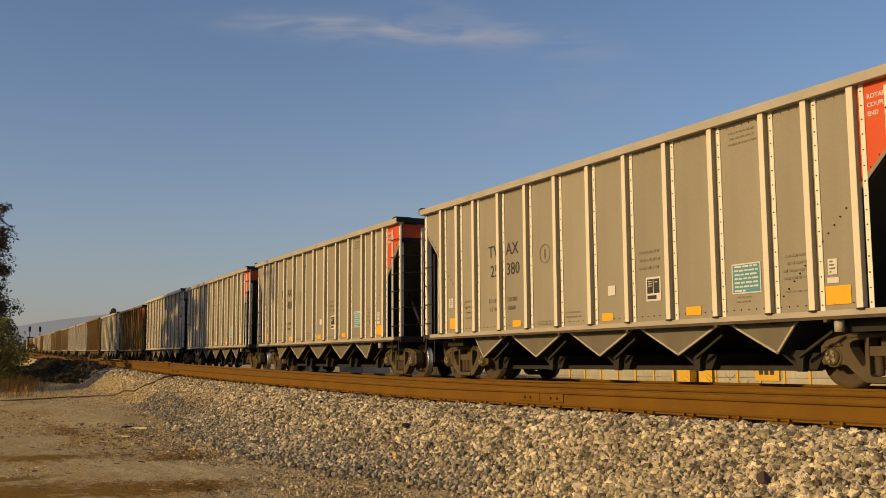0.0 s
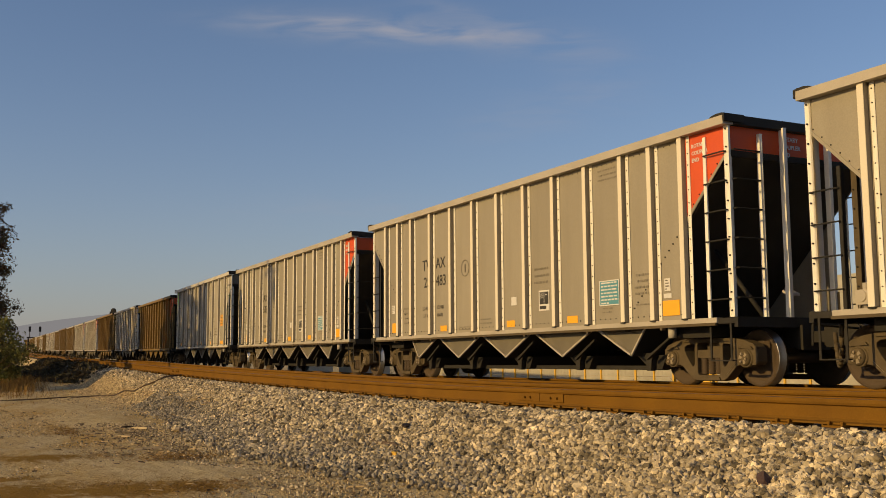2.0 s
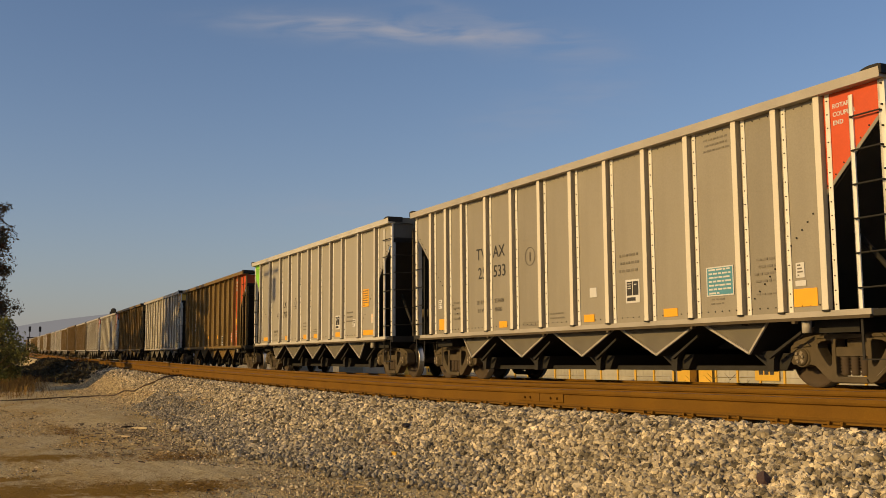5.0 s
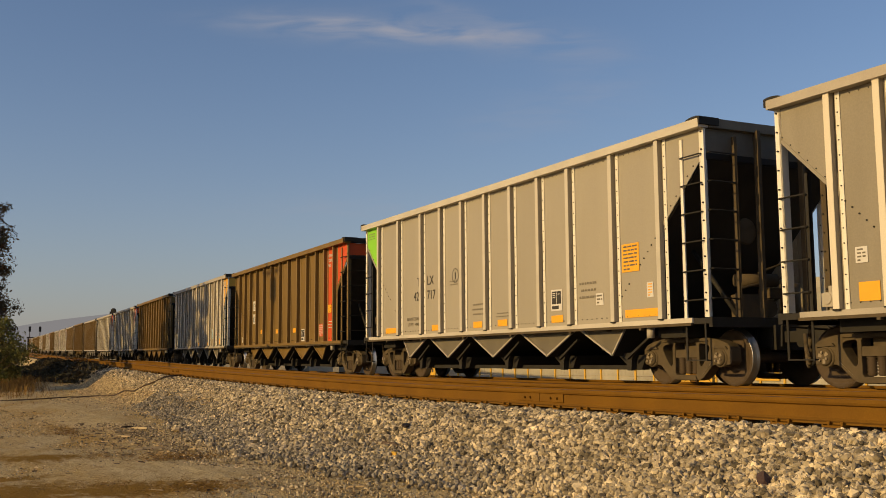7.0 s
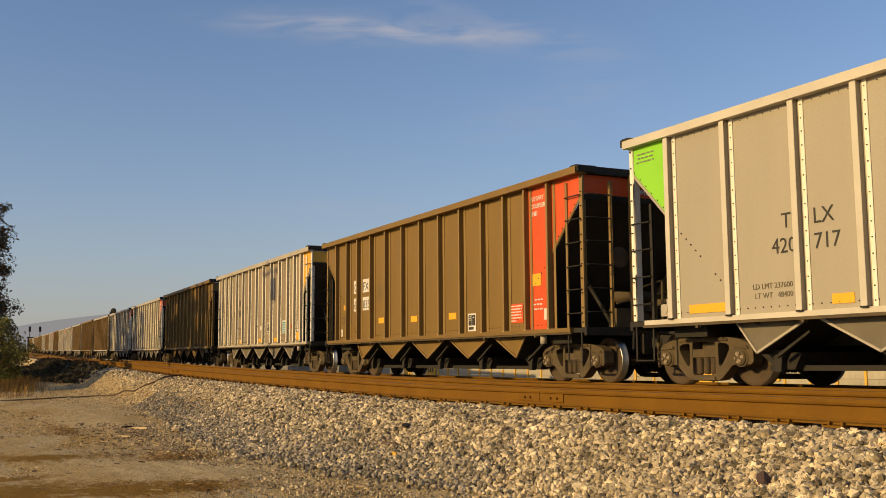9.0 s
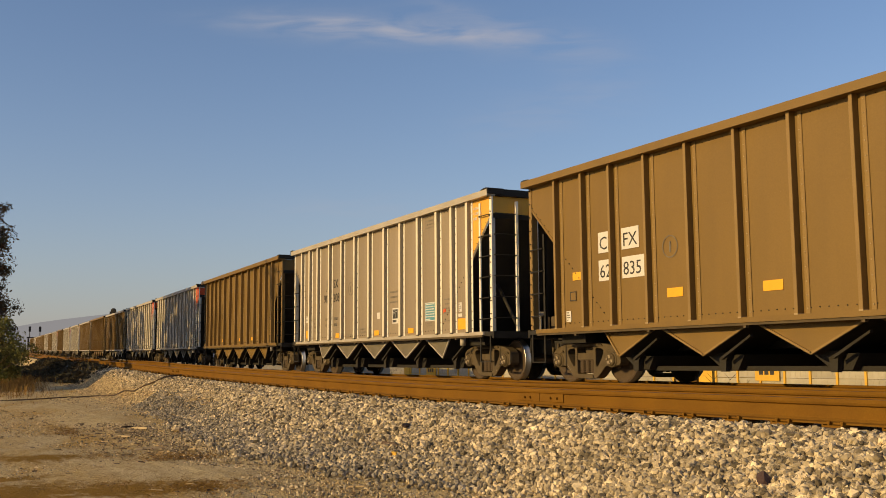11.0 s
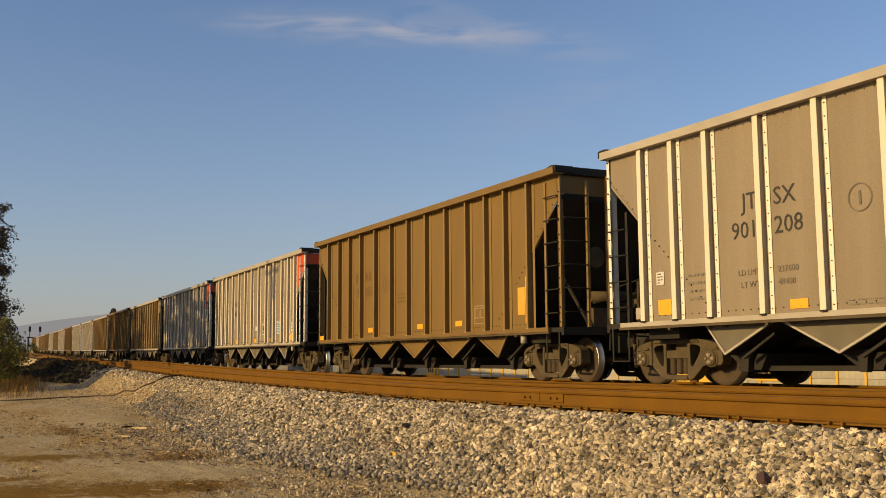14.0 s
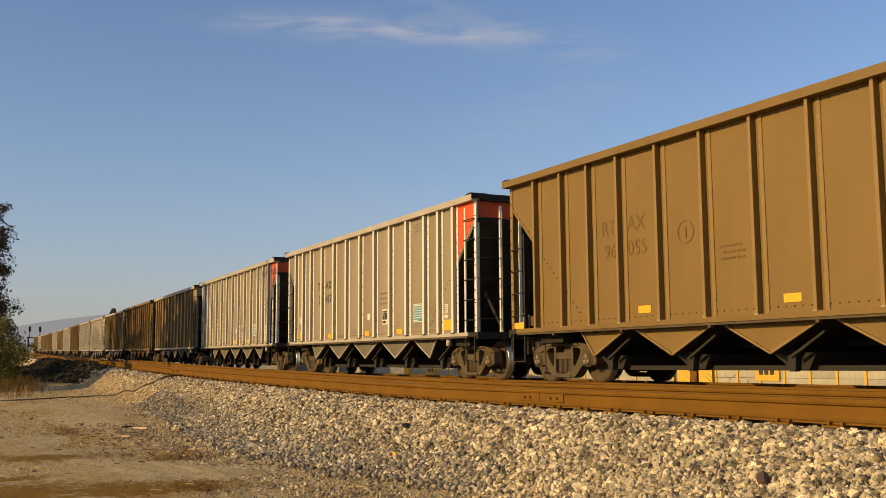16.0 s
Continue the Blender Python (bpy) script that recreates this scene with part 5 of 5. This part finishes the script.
def build_trees():
    build_tree(-57.0, 2.7, 10.9, 2.45, 1, "tall ragged tree with sparse reddish-brown autumn leaves", 0.06, 95, 0.085, limbs=54)
    spots = ((-50.8, 1.0, 9.6, 2.3, 2, 55), (-54.5, -0.2, 11.0, 2.6, 7, 70), (-61.0, 0.6, 11.0, 2.6, 3, 75), (-73.5, 1.2, 10.4, 2.2, 5, 26), (-77.5, 2.4, 10.6, 2.3, 6, 34), (-83.5, 1.6, 11.6, 2.8, 8, 75), (-89.0, 2.6, 11.2, 2.8, 9, 75),
             (-94.0, 2.0, 10.2, 2.3, 10, 60), (-57.5, -3.2, 12.2, 2.9, 12, 70), (-81.5, -2.4, 12.6, 2.6, 14, 60), (-62.2, -3.5, 12.0, 2.4, 16, 60), (-87.0, -2.2, 12.4, 3.0, 18, 70))
    for x, y, h, w, seed, per in spots:
        build_tree(x, y, h, w, seed, "autumn tree with thinning brown leaves beside the line", 0.08, per, 0.17, limbs=40)
    for x, y, h, w, seed in ((-41.5, 3.0, 2.7, 1.5, 31), (-44.5, 3.2, 1.7, 0.9, 32), (-38.5, 1.5, 2.6, 1.2, 33), (-47.5, 3.0, 2.6, 1.2, 34), (-36.8, 0.2, 2.9, 1.3, 35), (-37.0, -1.6, 4.0, 1.7, 39), (-48, -1.4, 4.4, 2.0, 43), (-53, 3.6, 2.0, 1.1, 36), (-50.2, 3.2, 2.4, 1.3, 44), (-43.2, 2.4, 2.6, 1.3, 45)):
        build_tree(x, y, h, w, seed, "leafy yellow-green shrub in tall dry grass", 0.05, 60, 0.055, SHRUB, 26, "shrub", "shrub") if h < 3.5 else build_tree(x, y, h, w, seed, "dense brown-leaved thicket tree beside the line", 0.05, 150, 0.14, LEAF, 34)


def build_weeds():
    """Dark weeds that hide the near track further off, put in for its tree shade."""
    rng = np.random.default_rng(77)
    n = 1500
    s = rng.uniform(-84, -37.5, n)
    o = rng.uniform(-9.2, -5.6, n)
    edge = np.interp(s, [-84, -60, -46, -37.5], [-9.6, -8.9, -7.6, -6.3])
    keep = o > edge + rng.normal(0, 0.2, n)
    s, o = s[keep], o[keep]
    h = np.interp(s, [-84, -55, -40, -37.5], [0.32, 0.22, 0.12, 0.08]) * rng.uniform(0.5, 1.0, len(s))
    base = on_ground(s, o)
    c = base + np.stack([0 * h, 0 * h, h * 0.45], -1)
    per = 26
    q = np.repeat(c, per, axis=0) + rng.normal(size=(len(c) * per, 3)) * np.repeat(np.stack([0.22 + 0 * h, 0.22 + 0 * h, h * 0.32], -1), per, axis=0)
    q[:, 2] = np.maximum(q[:, 2], np.repeat(base[:, 2], per) + 0.03)
    a = rng.normal(size=q.shape)
    a /= np.linalg.norm(a, axis=1)[:, None]
    b = np.cross(a, rng.normal(size=q.shape))
    b /= np.linalg.norm(b, axis=1)[:, None]
    L = rng.uniform(0.05, 0.12, len(q))[:, None]
    V = np.stack([q - a * L, q + b * L * 0.4, q + a * L, q - b * L * 0.4], 1)
    tagged(new("weeds", raw_mesh("weeds", V.reshape(-1, 3), np.arange(len(q) * 4).reshape(-1, 4), WEED_SHADE)), "dark weeds standing in for shade on the far end of the bank", "weeds", kind="stuff")


# ---------------------------------------------------------------- beyond the train
def build_autorack(x0, x1, y, z0):
    """A parked covered car-carrier wagon, rails at z0."""
    top = new("autorack_wagon")
    L = x1 - x0
    n = 20
    bm = bmesh.new()
    box(bm, x0, x1, y + 0.1, y + 2.9, z0 + 0.75, z0 + 1.0)
    part("underframe", bm, STEEL, top)
    bm = bmesh.new()
    box(bm, x0 + 0.2, x1 - 0.2, y + 0.12, y + 2.88, z0 + 4.85, z0 + 5.25)
    part("roof", bm, RACK, top, soft=0.05)
    step = (L - 2.4) / n
    for row, (za, zb) in enumerate(((1.0, 1.32), (1.34, 2.4), (2.42, 3.6), (3.62, 4.85))):
        bm = bmesh.new()
        box(bm, 0, step - 0.03, -0.02, 0.02, za, zb)
        for k in range(1, 5):
            box(bm, k * step / 5 - 0.03, k * step / 5 + 0.02, -0.026, -0.02, za + 0.04, zb - 0.04)
        me = mesh_of("side_screen", bm, RACK)
        for i in range(n):
            part("side_screen", me, parent=top, at=pose(x0 + 1.2 + i * step, y, z0))
    bm = bmesh.new()
    box(bm, -0.05, 0.05, -0.08, 0.04, 0.95, 4.9)
    me = mesh_of("rack_post", bm, RACKY)
    for i in range(n + 1):
        part("rack_post", me, parent=top, at=pose(x0 + 1.2 + i * step, y, z0))
    for x in (x0 + 0.1, x1 - 0.95):
        bm = bmesh.new()
        box(bm, x, x + 0.85, y - 0.04, y + 2.9, z0 + 0.95, z0 + 4.9)
        part("end_door", bm, RACKY, top, "yellow end door", soft=0.03)
    bm = bmesh.new()
    box(bm, x1 - 0.1, x1 + 0.34, y - 0.06, y + 0.1, z0 + 0.9, z0 + 4.9)
    part("corner_post", bm, RAIL, top, "rusty brown corner post")
    for x in (x0 + 2.6, x1 - 2.6):
        for d in (-0.85, 0.85):
            bm = bmesh.new()
            for k in (0.7, 2.2):
                lathe(bm, [(0.05, y + k), (0.42, y + k), (0.42, y + k + 0.1), (0.05, y + k + 0.1)], 20, "Y")
            bmesh.ops.translate(bm, verts=bm.verts, vec=(x + d, 0, z0 + 0.42))
            part("wheelset", bm, WHEEL, top)
    xl = x0 + 1.2 + 2 * step - 0.25
    bm = bmesh.new()
    box(bm, xl, xl + 1.3, y - 0.10, y - 0.05, z0 + 1.22, z0 + 1.92)
    logo = part("emblem_plate", bm, RACKY, top, "yellow plate with dark emblem shapes")
    bm = bmesh.new()
    for k in range(3):
        box(bm, xl + 0.22 + k * 0.30, xl + 0.44 + k * 0.30, y - 0.106, y - 0.10, z0 + 1.46, z0 + 1.70)
    part("emblem", bm, INK, logo)
    return tagged(top, "parked car-carrier wagon with pale screens and yellow posts", "freight car", "parked wagons")


def build_signal(x, y, z0, z1, twin=False):
    top = new("railway_signal")
    bm = bmesh.new()
    rod(bm, (x, y, z0), (x, y, z1 + 0.3), 0.07, 10)
    box(bm, x - 0.25, x + 0.25, y - 0.25, y + 0.25, z0 - 0.1, z0 + 0.5)
    rod(bm, (x - 3.6, y + 0.2, z0), (x - 3.6, y + 0.2, z1 + 0.1), 0.09, 8)
    part("mast", bm, STEEL, top)
    bm = bmesh.new()
    lathe(bm, [(0.05, 0.16), (0.36, 0.14), (0.37, 0.02), (0.36, -0.02), (0.05, -0.03)], 24, "Y")
    box(bm, -0.30, 0.30, -0.03, 0.2, -1.0, 0.10)
    bmesh.ops.rotate(bm, verts=bm.verts, matrix=Matrix.Rotation(radians(65), 3, "Z"))
    bmesh.ops.translate(bm, verts=bm.verts, vec=(x, y, z1))
    part("signal_head", bm, STEEL, top, "black round-topped signal head")
    return tagged(top, "black railway signal mast with a round-topped head", "signal")


def build_gantry(x, y, z0, z1):
    """A far signal bracket: a mast, an arm and two heads on stems."""
    top = new("bracket_signal")
    bm = bmesh.new()
    rod(bm, (x, y, z0), (x, y, z1), 0.2, 8)
    part("mast", bm, STEEL, top)
    bm = bmesh.new()
    box(bm, x - 0.3, x + 0.3, y - 0.4, y + 3.6, z1 - 0.25, z1 + 0.05)
    part("arm", bm, STEEL, top)
    for k in (0.3, 2.9):
        bm = bmesh.new()
        rod(bm, (x, y + k, z1), (x, y + k, z1 + 2.2), 0.1, 6)
        box(bm, x - 0.2, x + 0.2, y + k - 0.28, y + k + 0.28, z1 + 1.5, z1 + 2.9)
        part("signal_head", bm, STEEL, top)
    return tagged(top, "distant dark signal bracket with two heads", "signal")


def block(x0, x1, y):
    z0 = float(ground_height(x0, y - float(line(x0)[1]))) - 0.1
    bm = bmesh.new()
    prism(bm, [(x0, z0), (x1, z0), (x1 - 0.1, 0.36), (x1 - 0.5, 0.46), (x0 + 0.3, 0.48), (x0 + 0.05, 0.2)], y, y + 1.6)
    tagged(part("concrete_block", bm, RACK, soft=0.05), "pale chipped concrete block behind the tracks", "concrete block", "concrete blocks")


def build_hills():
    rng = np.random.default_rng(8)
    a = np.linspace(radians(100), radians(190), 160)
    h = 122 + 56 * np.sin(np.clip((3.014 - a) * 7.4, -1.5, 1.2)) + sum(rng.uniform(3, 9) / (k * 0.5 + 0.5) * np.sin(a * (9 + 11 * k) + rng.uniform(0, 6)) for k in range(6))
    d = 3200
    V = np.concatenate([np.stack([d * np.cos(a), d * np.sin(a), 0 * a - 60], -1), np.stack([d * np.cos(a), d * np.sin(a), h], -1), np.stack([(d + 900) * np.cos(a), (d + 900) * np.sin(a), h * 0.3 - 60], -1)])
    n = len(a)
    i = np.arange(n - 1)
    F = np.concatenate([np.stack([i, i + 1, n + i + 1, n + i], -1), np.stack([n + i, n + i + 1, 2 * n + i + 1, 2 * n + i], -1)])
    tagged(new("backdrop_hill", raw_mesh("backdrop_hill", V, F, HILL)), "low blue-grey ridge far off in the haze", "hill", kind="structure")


def build_pole(x, y, height):
    """A utility pole whose shadow falls on the passing cars."""
    z0 = float(ground_height(x, y - float(line(x)[1])))
    top = new("utility_pole")
    bm = bmesh.new()
    rod(bm, (x, y, z0 - 0.2), (x, y, z0 + height), 0.17, 12, 0, 0.12)
    part("post", bm, POLE, top)
    for k, half in ((0.35, 1.0),):
        bm = bmesh.new()
        box(bm, x - half, x + half, y - 0.06, y + 0.06, z0 + height - k - 0.12, z0 + height - k)
        part("cross_arm", bm, POLE, top, soft=0.01)
    bm = bmesh.new()
    rod(bm, (x + 0.45, y, z0 + height - 1.5), (x + 0.45, y, z0 + height - 0.7), 0.22, 14)
    part("transformer", bm, STEEL, top)
    return tagged(top, "weathered wooden utility pole beside the dirt track", "pole")


def scrap(s, off, length, width, thick, turn, material, label, name="wood_scrap", roll=4):
    bm = bmesh.new()
    prism(bm, [(-length / 2, 0), (-length * 0.46, thick), (length * 0.40, thick), (length / 2, thick * 0.4), (length * 0.47, 0)], -width / 2, width / 2)
    bmesh.ops.subdivide_edges(bm, edges=bm.edges[:], cuts=1)
    rng = random.Random(int(length * 1000 + s * 10))
    for v in bm.verts:
        v.co += Vector((rng.uniform(-1, 1) * 0.01, rng.uniform(-1, 1) * width * 0.06, rng.uniform(-1, 1) * thick * 0.15))
    ob = part(name, bm, material)
    ob.matrix_basis = Matrix.Translation(on_ground(s, off, 0.004)) @ pose(0, 0, 0, roll, -2, turn)
    return tagged(ob, label, "scrap wood" if name == "wood_scrap" else "scrap")


def litter(name, k, seed, shortest, longest, material, label, category):
    """Flat chips strewn over the dirt below the bank."""
    rng = np.random.default_rng(seed)
    s = np.concatenate([rng.normal(-15.5, 2.6, k // 2), -np.exp(rng.uniform(np.log(7.5), np.log(30), k // 2))])
    o = np.concatenate([rng.normal(-8.3, 0.45, k // 2), rng.uniform(-11.0, -7.2, k // 2)])
    P = on_ground(s, o, 0.008)
    a = rng.normal(0.5, 0.5, k)
    L = np.exp(rng.uniform(np.log(shortest), np.log(longest), k))
    W, T = L * rng.uniform(0.10, 0.30, k), rng.uniform(0.006, 0.016, k)
    u, v, w = np.stack([np.cos(a), np.sin(a), rng.uniform(-0.08, 0.12, k)], -1) * L[:, None], np.stack([-np.sin(a), np.cos(a), 0 * a], -1) * W[:, None], np.array([0, 0, 1.0]) * T[:, None]
    V = np.stack([P - u - v * 0.6, P + u * 0.8 - v, P + u + v * 0.4, P - u * 0.9 + v, P - u * 0.9 - v * 0.5 + w, P + u * 0.7 - v * 0.8 + w, P + u * 0.9 + v * 0.3 + w, P - u * 0.8 + v * 0.8 + w], 1)
    box_faces = np.array([(4, 5, 6, 7), (0, 1, 5, 4), (1, 2, 6, 5), (2, 3, 7, 6), (3, 0, 4, 7)])
    F = box_faces[None] + (np.arange(k) * 8)[:, None, None]
    tagged(new(name, raw_mesh(name, V.reshape(-1, 3), F.reshape(-1, 4), material)), label, category, kind="stuff")


def dark_line_on_ground():
    """A thin dark round line that lies over the dirt and up the bank."""
    s = np.array([-29.3, -29.28, -29.28, -29.43, -27.54, -25.61, -25.9, -26.6, -27.5])
    o = np.array([-11.2, -9.57, -8.36, -7.08, -6.57, -6.08, -5.75, -5.35, -4.95])
    t = np.linspace(0, len(s) - 1, 70)
    S, O = np.interp(t, np.arange(len(s)), s), np.interp(t, np.arange(len(s)), o)
    for _ in range(4):
        S[1:-1], O[1:-1] = (S[:-2] + S[1:-1] * 2 + S[2:]) / 4, (O[:-2] + O[1:-1] * 2 + O[2:]) / 4
    P = on_ground(S, O, np.interp(O, [-7.4, -6.9], [0.025, 0.055]))
    bm = bmesh.new()
    for a, b in zip(P[:-1], P[1:]):
        rod(bm, a, b, 0.019, 6)
    tagged(part("cable", bm, TIE), "thin dark line lying across the dirt and the ballast", "cable")


def bare_weed(x, y, height, seed):
    """A dead bare weed: thin branching stalks."""
    rng = random.Random(seed)
    z0 = float(ground_height(x, y - float(line(x)[1]))) - 0.05
    bm = bmesh.new()
    for _ in range(5):
        a, lean = rng.uniform(0, 6.28), rng.uniform(0.1, 0.5)
        p, d = Vector((x + rng.uniform(-0.15, 0.15), y + rng.uniform(-0.1, 0.1), z0)), Vector((math.cos(a) * lean, math.sin(a) * lean, 1))
        for k in range(4):
            q = p + d * height * 0.27 * rng.uniform(0.8, 1.1)
            rod(bm, p, q, 0.018 - 0.003 * k, 5, 0, 0.015 - 0.003 * k)
            for _k in range(2):
                b = rng.uniform(0, 6.28)
                rod(bm, q, q + Vector((math.cos(b), math.sin(b), 0.9)) * height * rng.uniform(0.08, 0.2), 0.008, 4, 0, 0.004)
            p, d = q, d + Vector((rng.uniform(-0.2, 0.2), rng.uniform(-0.2, 0.2), 0))
    tagged(part("weed", bm, WEEDSTALK), "dead bare weed stalks in front of the parked wagons", "weed", "bare weeds")


def build_surroundings():
    build_autorack(-64.5, -34.8, 31.0, -1.62)
    build_autorack(-34.45, -6.2, 31.0, -1.62)
    build_autorack(-5.75, 22.4, 31.0, -1.62)
    build_signal(-139.4, 24.0, 0.4, 7.7)
    for x0, x1 in ((-63.4, -59.3), (-54.5, -50.8)):
        block(x0, x1, 22.0)
    build_gantry(-294.0, 28.6, 2.0, 8.3)
    build_hills()
    build_pole(-37.6, -8.0, 11.4)
    for s, off, length, width, thick, turn in ((-17.05, -7.96, 0.50, 0.07, 0.03, 25), (-15.65, -8.49, 0.46, 0.035, 0.02, 18), (-13.35, -8.56, 0.34, 0.05, 0.025, 80)):
        scrap(s, off, length, width, thick, turn, WOOD, "pale splintered piece of wood on the dirt", roll=2)
    scrap(-16.15, -7.55, 0.40, 0.12, 0.05, -32, WOOD, "short pale wood block among the pebbles", roll=2)
    scrap(-17.48, -8.11, 0.36, 0.05, 0.03, -40, TIE, "dark curled splinter on the dirt", roll=2)
    for k, x in enumerate((-66.5, -64.0, -61.4, -37.2, -32.9, -31.7, -30.2)):
        bare_weed(x, 29.3 - 0.3 * (k % 3), 1.6 + 0.12 * (k % 3), 50 + k)
    scrap(-9.75, -6.85, 0.85, 0.07, 0.035, -4, TIE, "dark broken tie splinter in the ballast", roll=-24)
    scrap(-9.06, -7.06, 0.08, 0.05, 0.05, 30, RACKY, "small yellow plastic scrap in the ballast", "plastic_scrap")
    scrap(-10.06, -6.42, 0.60, 0.045, 0.03, -38, TIE, "dark broken tie splinter in the ballast", roll=-24)
    dark_line_on_ground()
    litter("wood_chips", 130, 63, 0.02, 0.09, CHIP, "small pale wood chips strewn over the dry dirt", "wood chips")
    litter("bark_flecks", 800, 64, 0.012, 0.05, BARK, "dark bark flecks strewn over the dry dirt", "bark flecks")
    rng = np.random.default_rng(9)
    tagged(scatter("red_stone", on_ground(np.array([-4.66]), np.array([-6.62]), 0.035), np.array([0.065]), rng, REDSTONE), "large dark reddish stone lying in the grey ballast", "stone")


WEED_SHADE = mat("dark_weed_leaf", (0.045, 0.042, 0.018), 0.8, 0.0, 0.3, 1.5, 30, 0.1, (0.07, 0.04, 0.015), island=0.4)
REDSTONE = mat("dark_reddish_stone", (0.085, 0.05, 0.045), 0.85, 0.0, 0.35, 9.0, 50, 0.3)
CHIP = mat("splintered_wood_chip", (0.36, 0.26, 0.13), 0.9, 0.0, 0.3, 6.0, 50, 0.3, island=0.6)
WOOD = mat("pale_split_wood", (0.52, 0.40, 0.24), 0.85, 0.0, 0.3, 6.0, 50, 0.3, streak=(1, 8, 8))
build_surroundings()
build_trees()
build_weeds()
build_stones()
build_grass()


def motions():
    """The train rolls to the right at an even speed, and its wheels turn."""
    for k, (car, s0) in enumerate(TRAIN_CARS):
        walk(car, [(0.5 * i, car_pose(s0 + SPEED * 0.5 * i)) for i in range(33)])
        if k < 9:
            axles = [o for o in car.children if o.name.startswith("wheelset")]
            for ob, x in zip(axles, AXLES):
                walk(ob, [(0.1 * i, pose(x, 0, WHEEL_R, 0, math.degrees(SPEED * 0.1 * i / WHEEL_R), 0)) for i in range(161)])


motions()
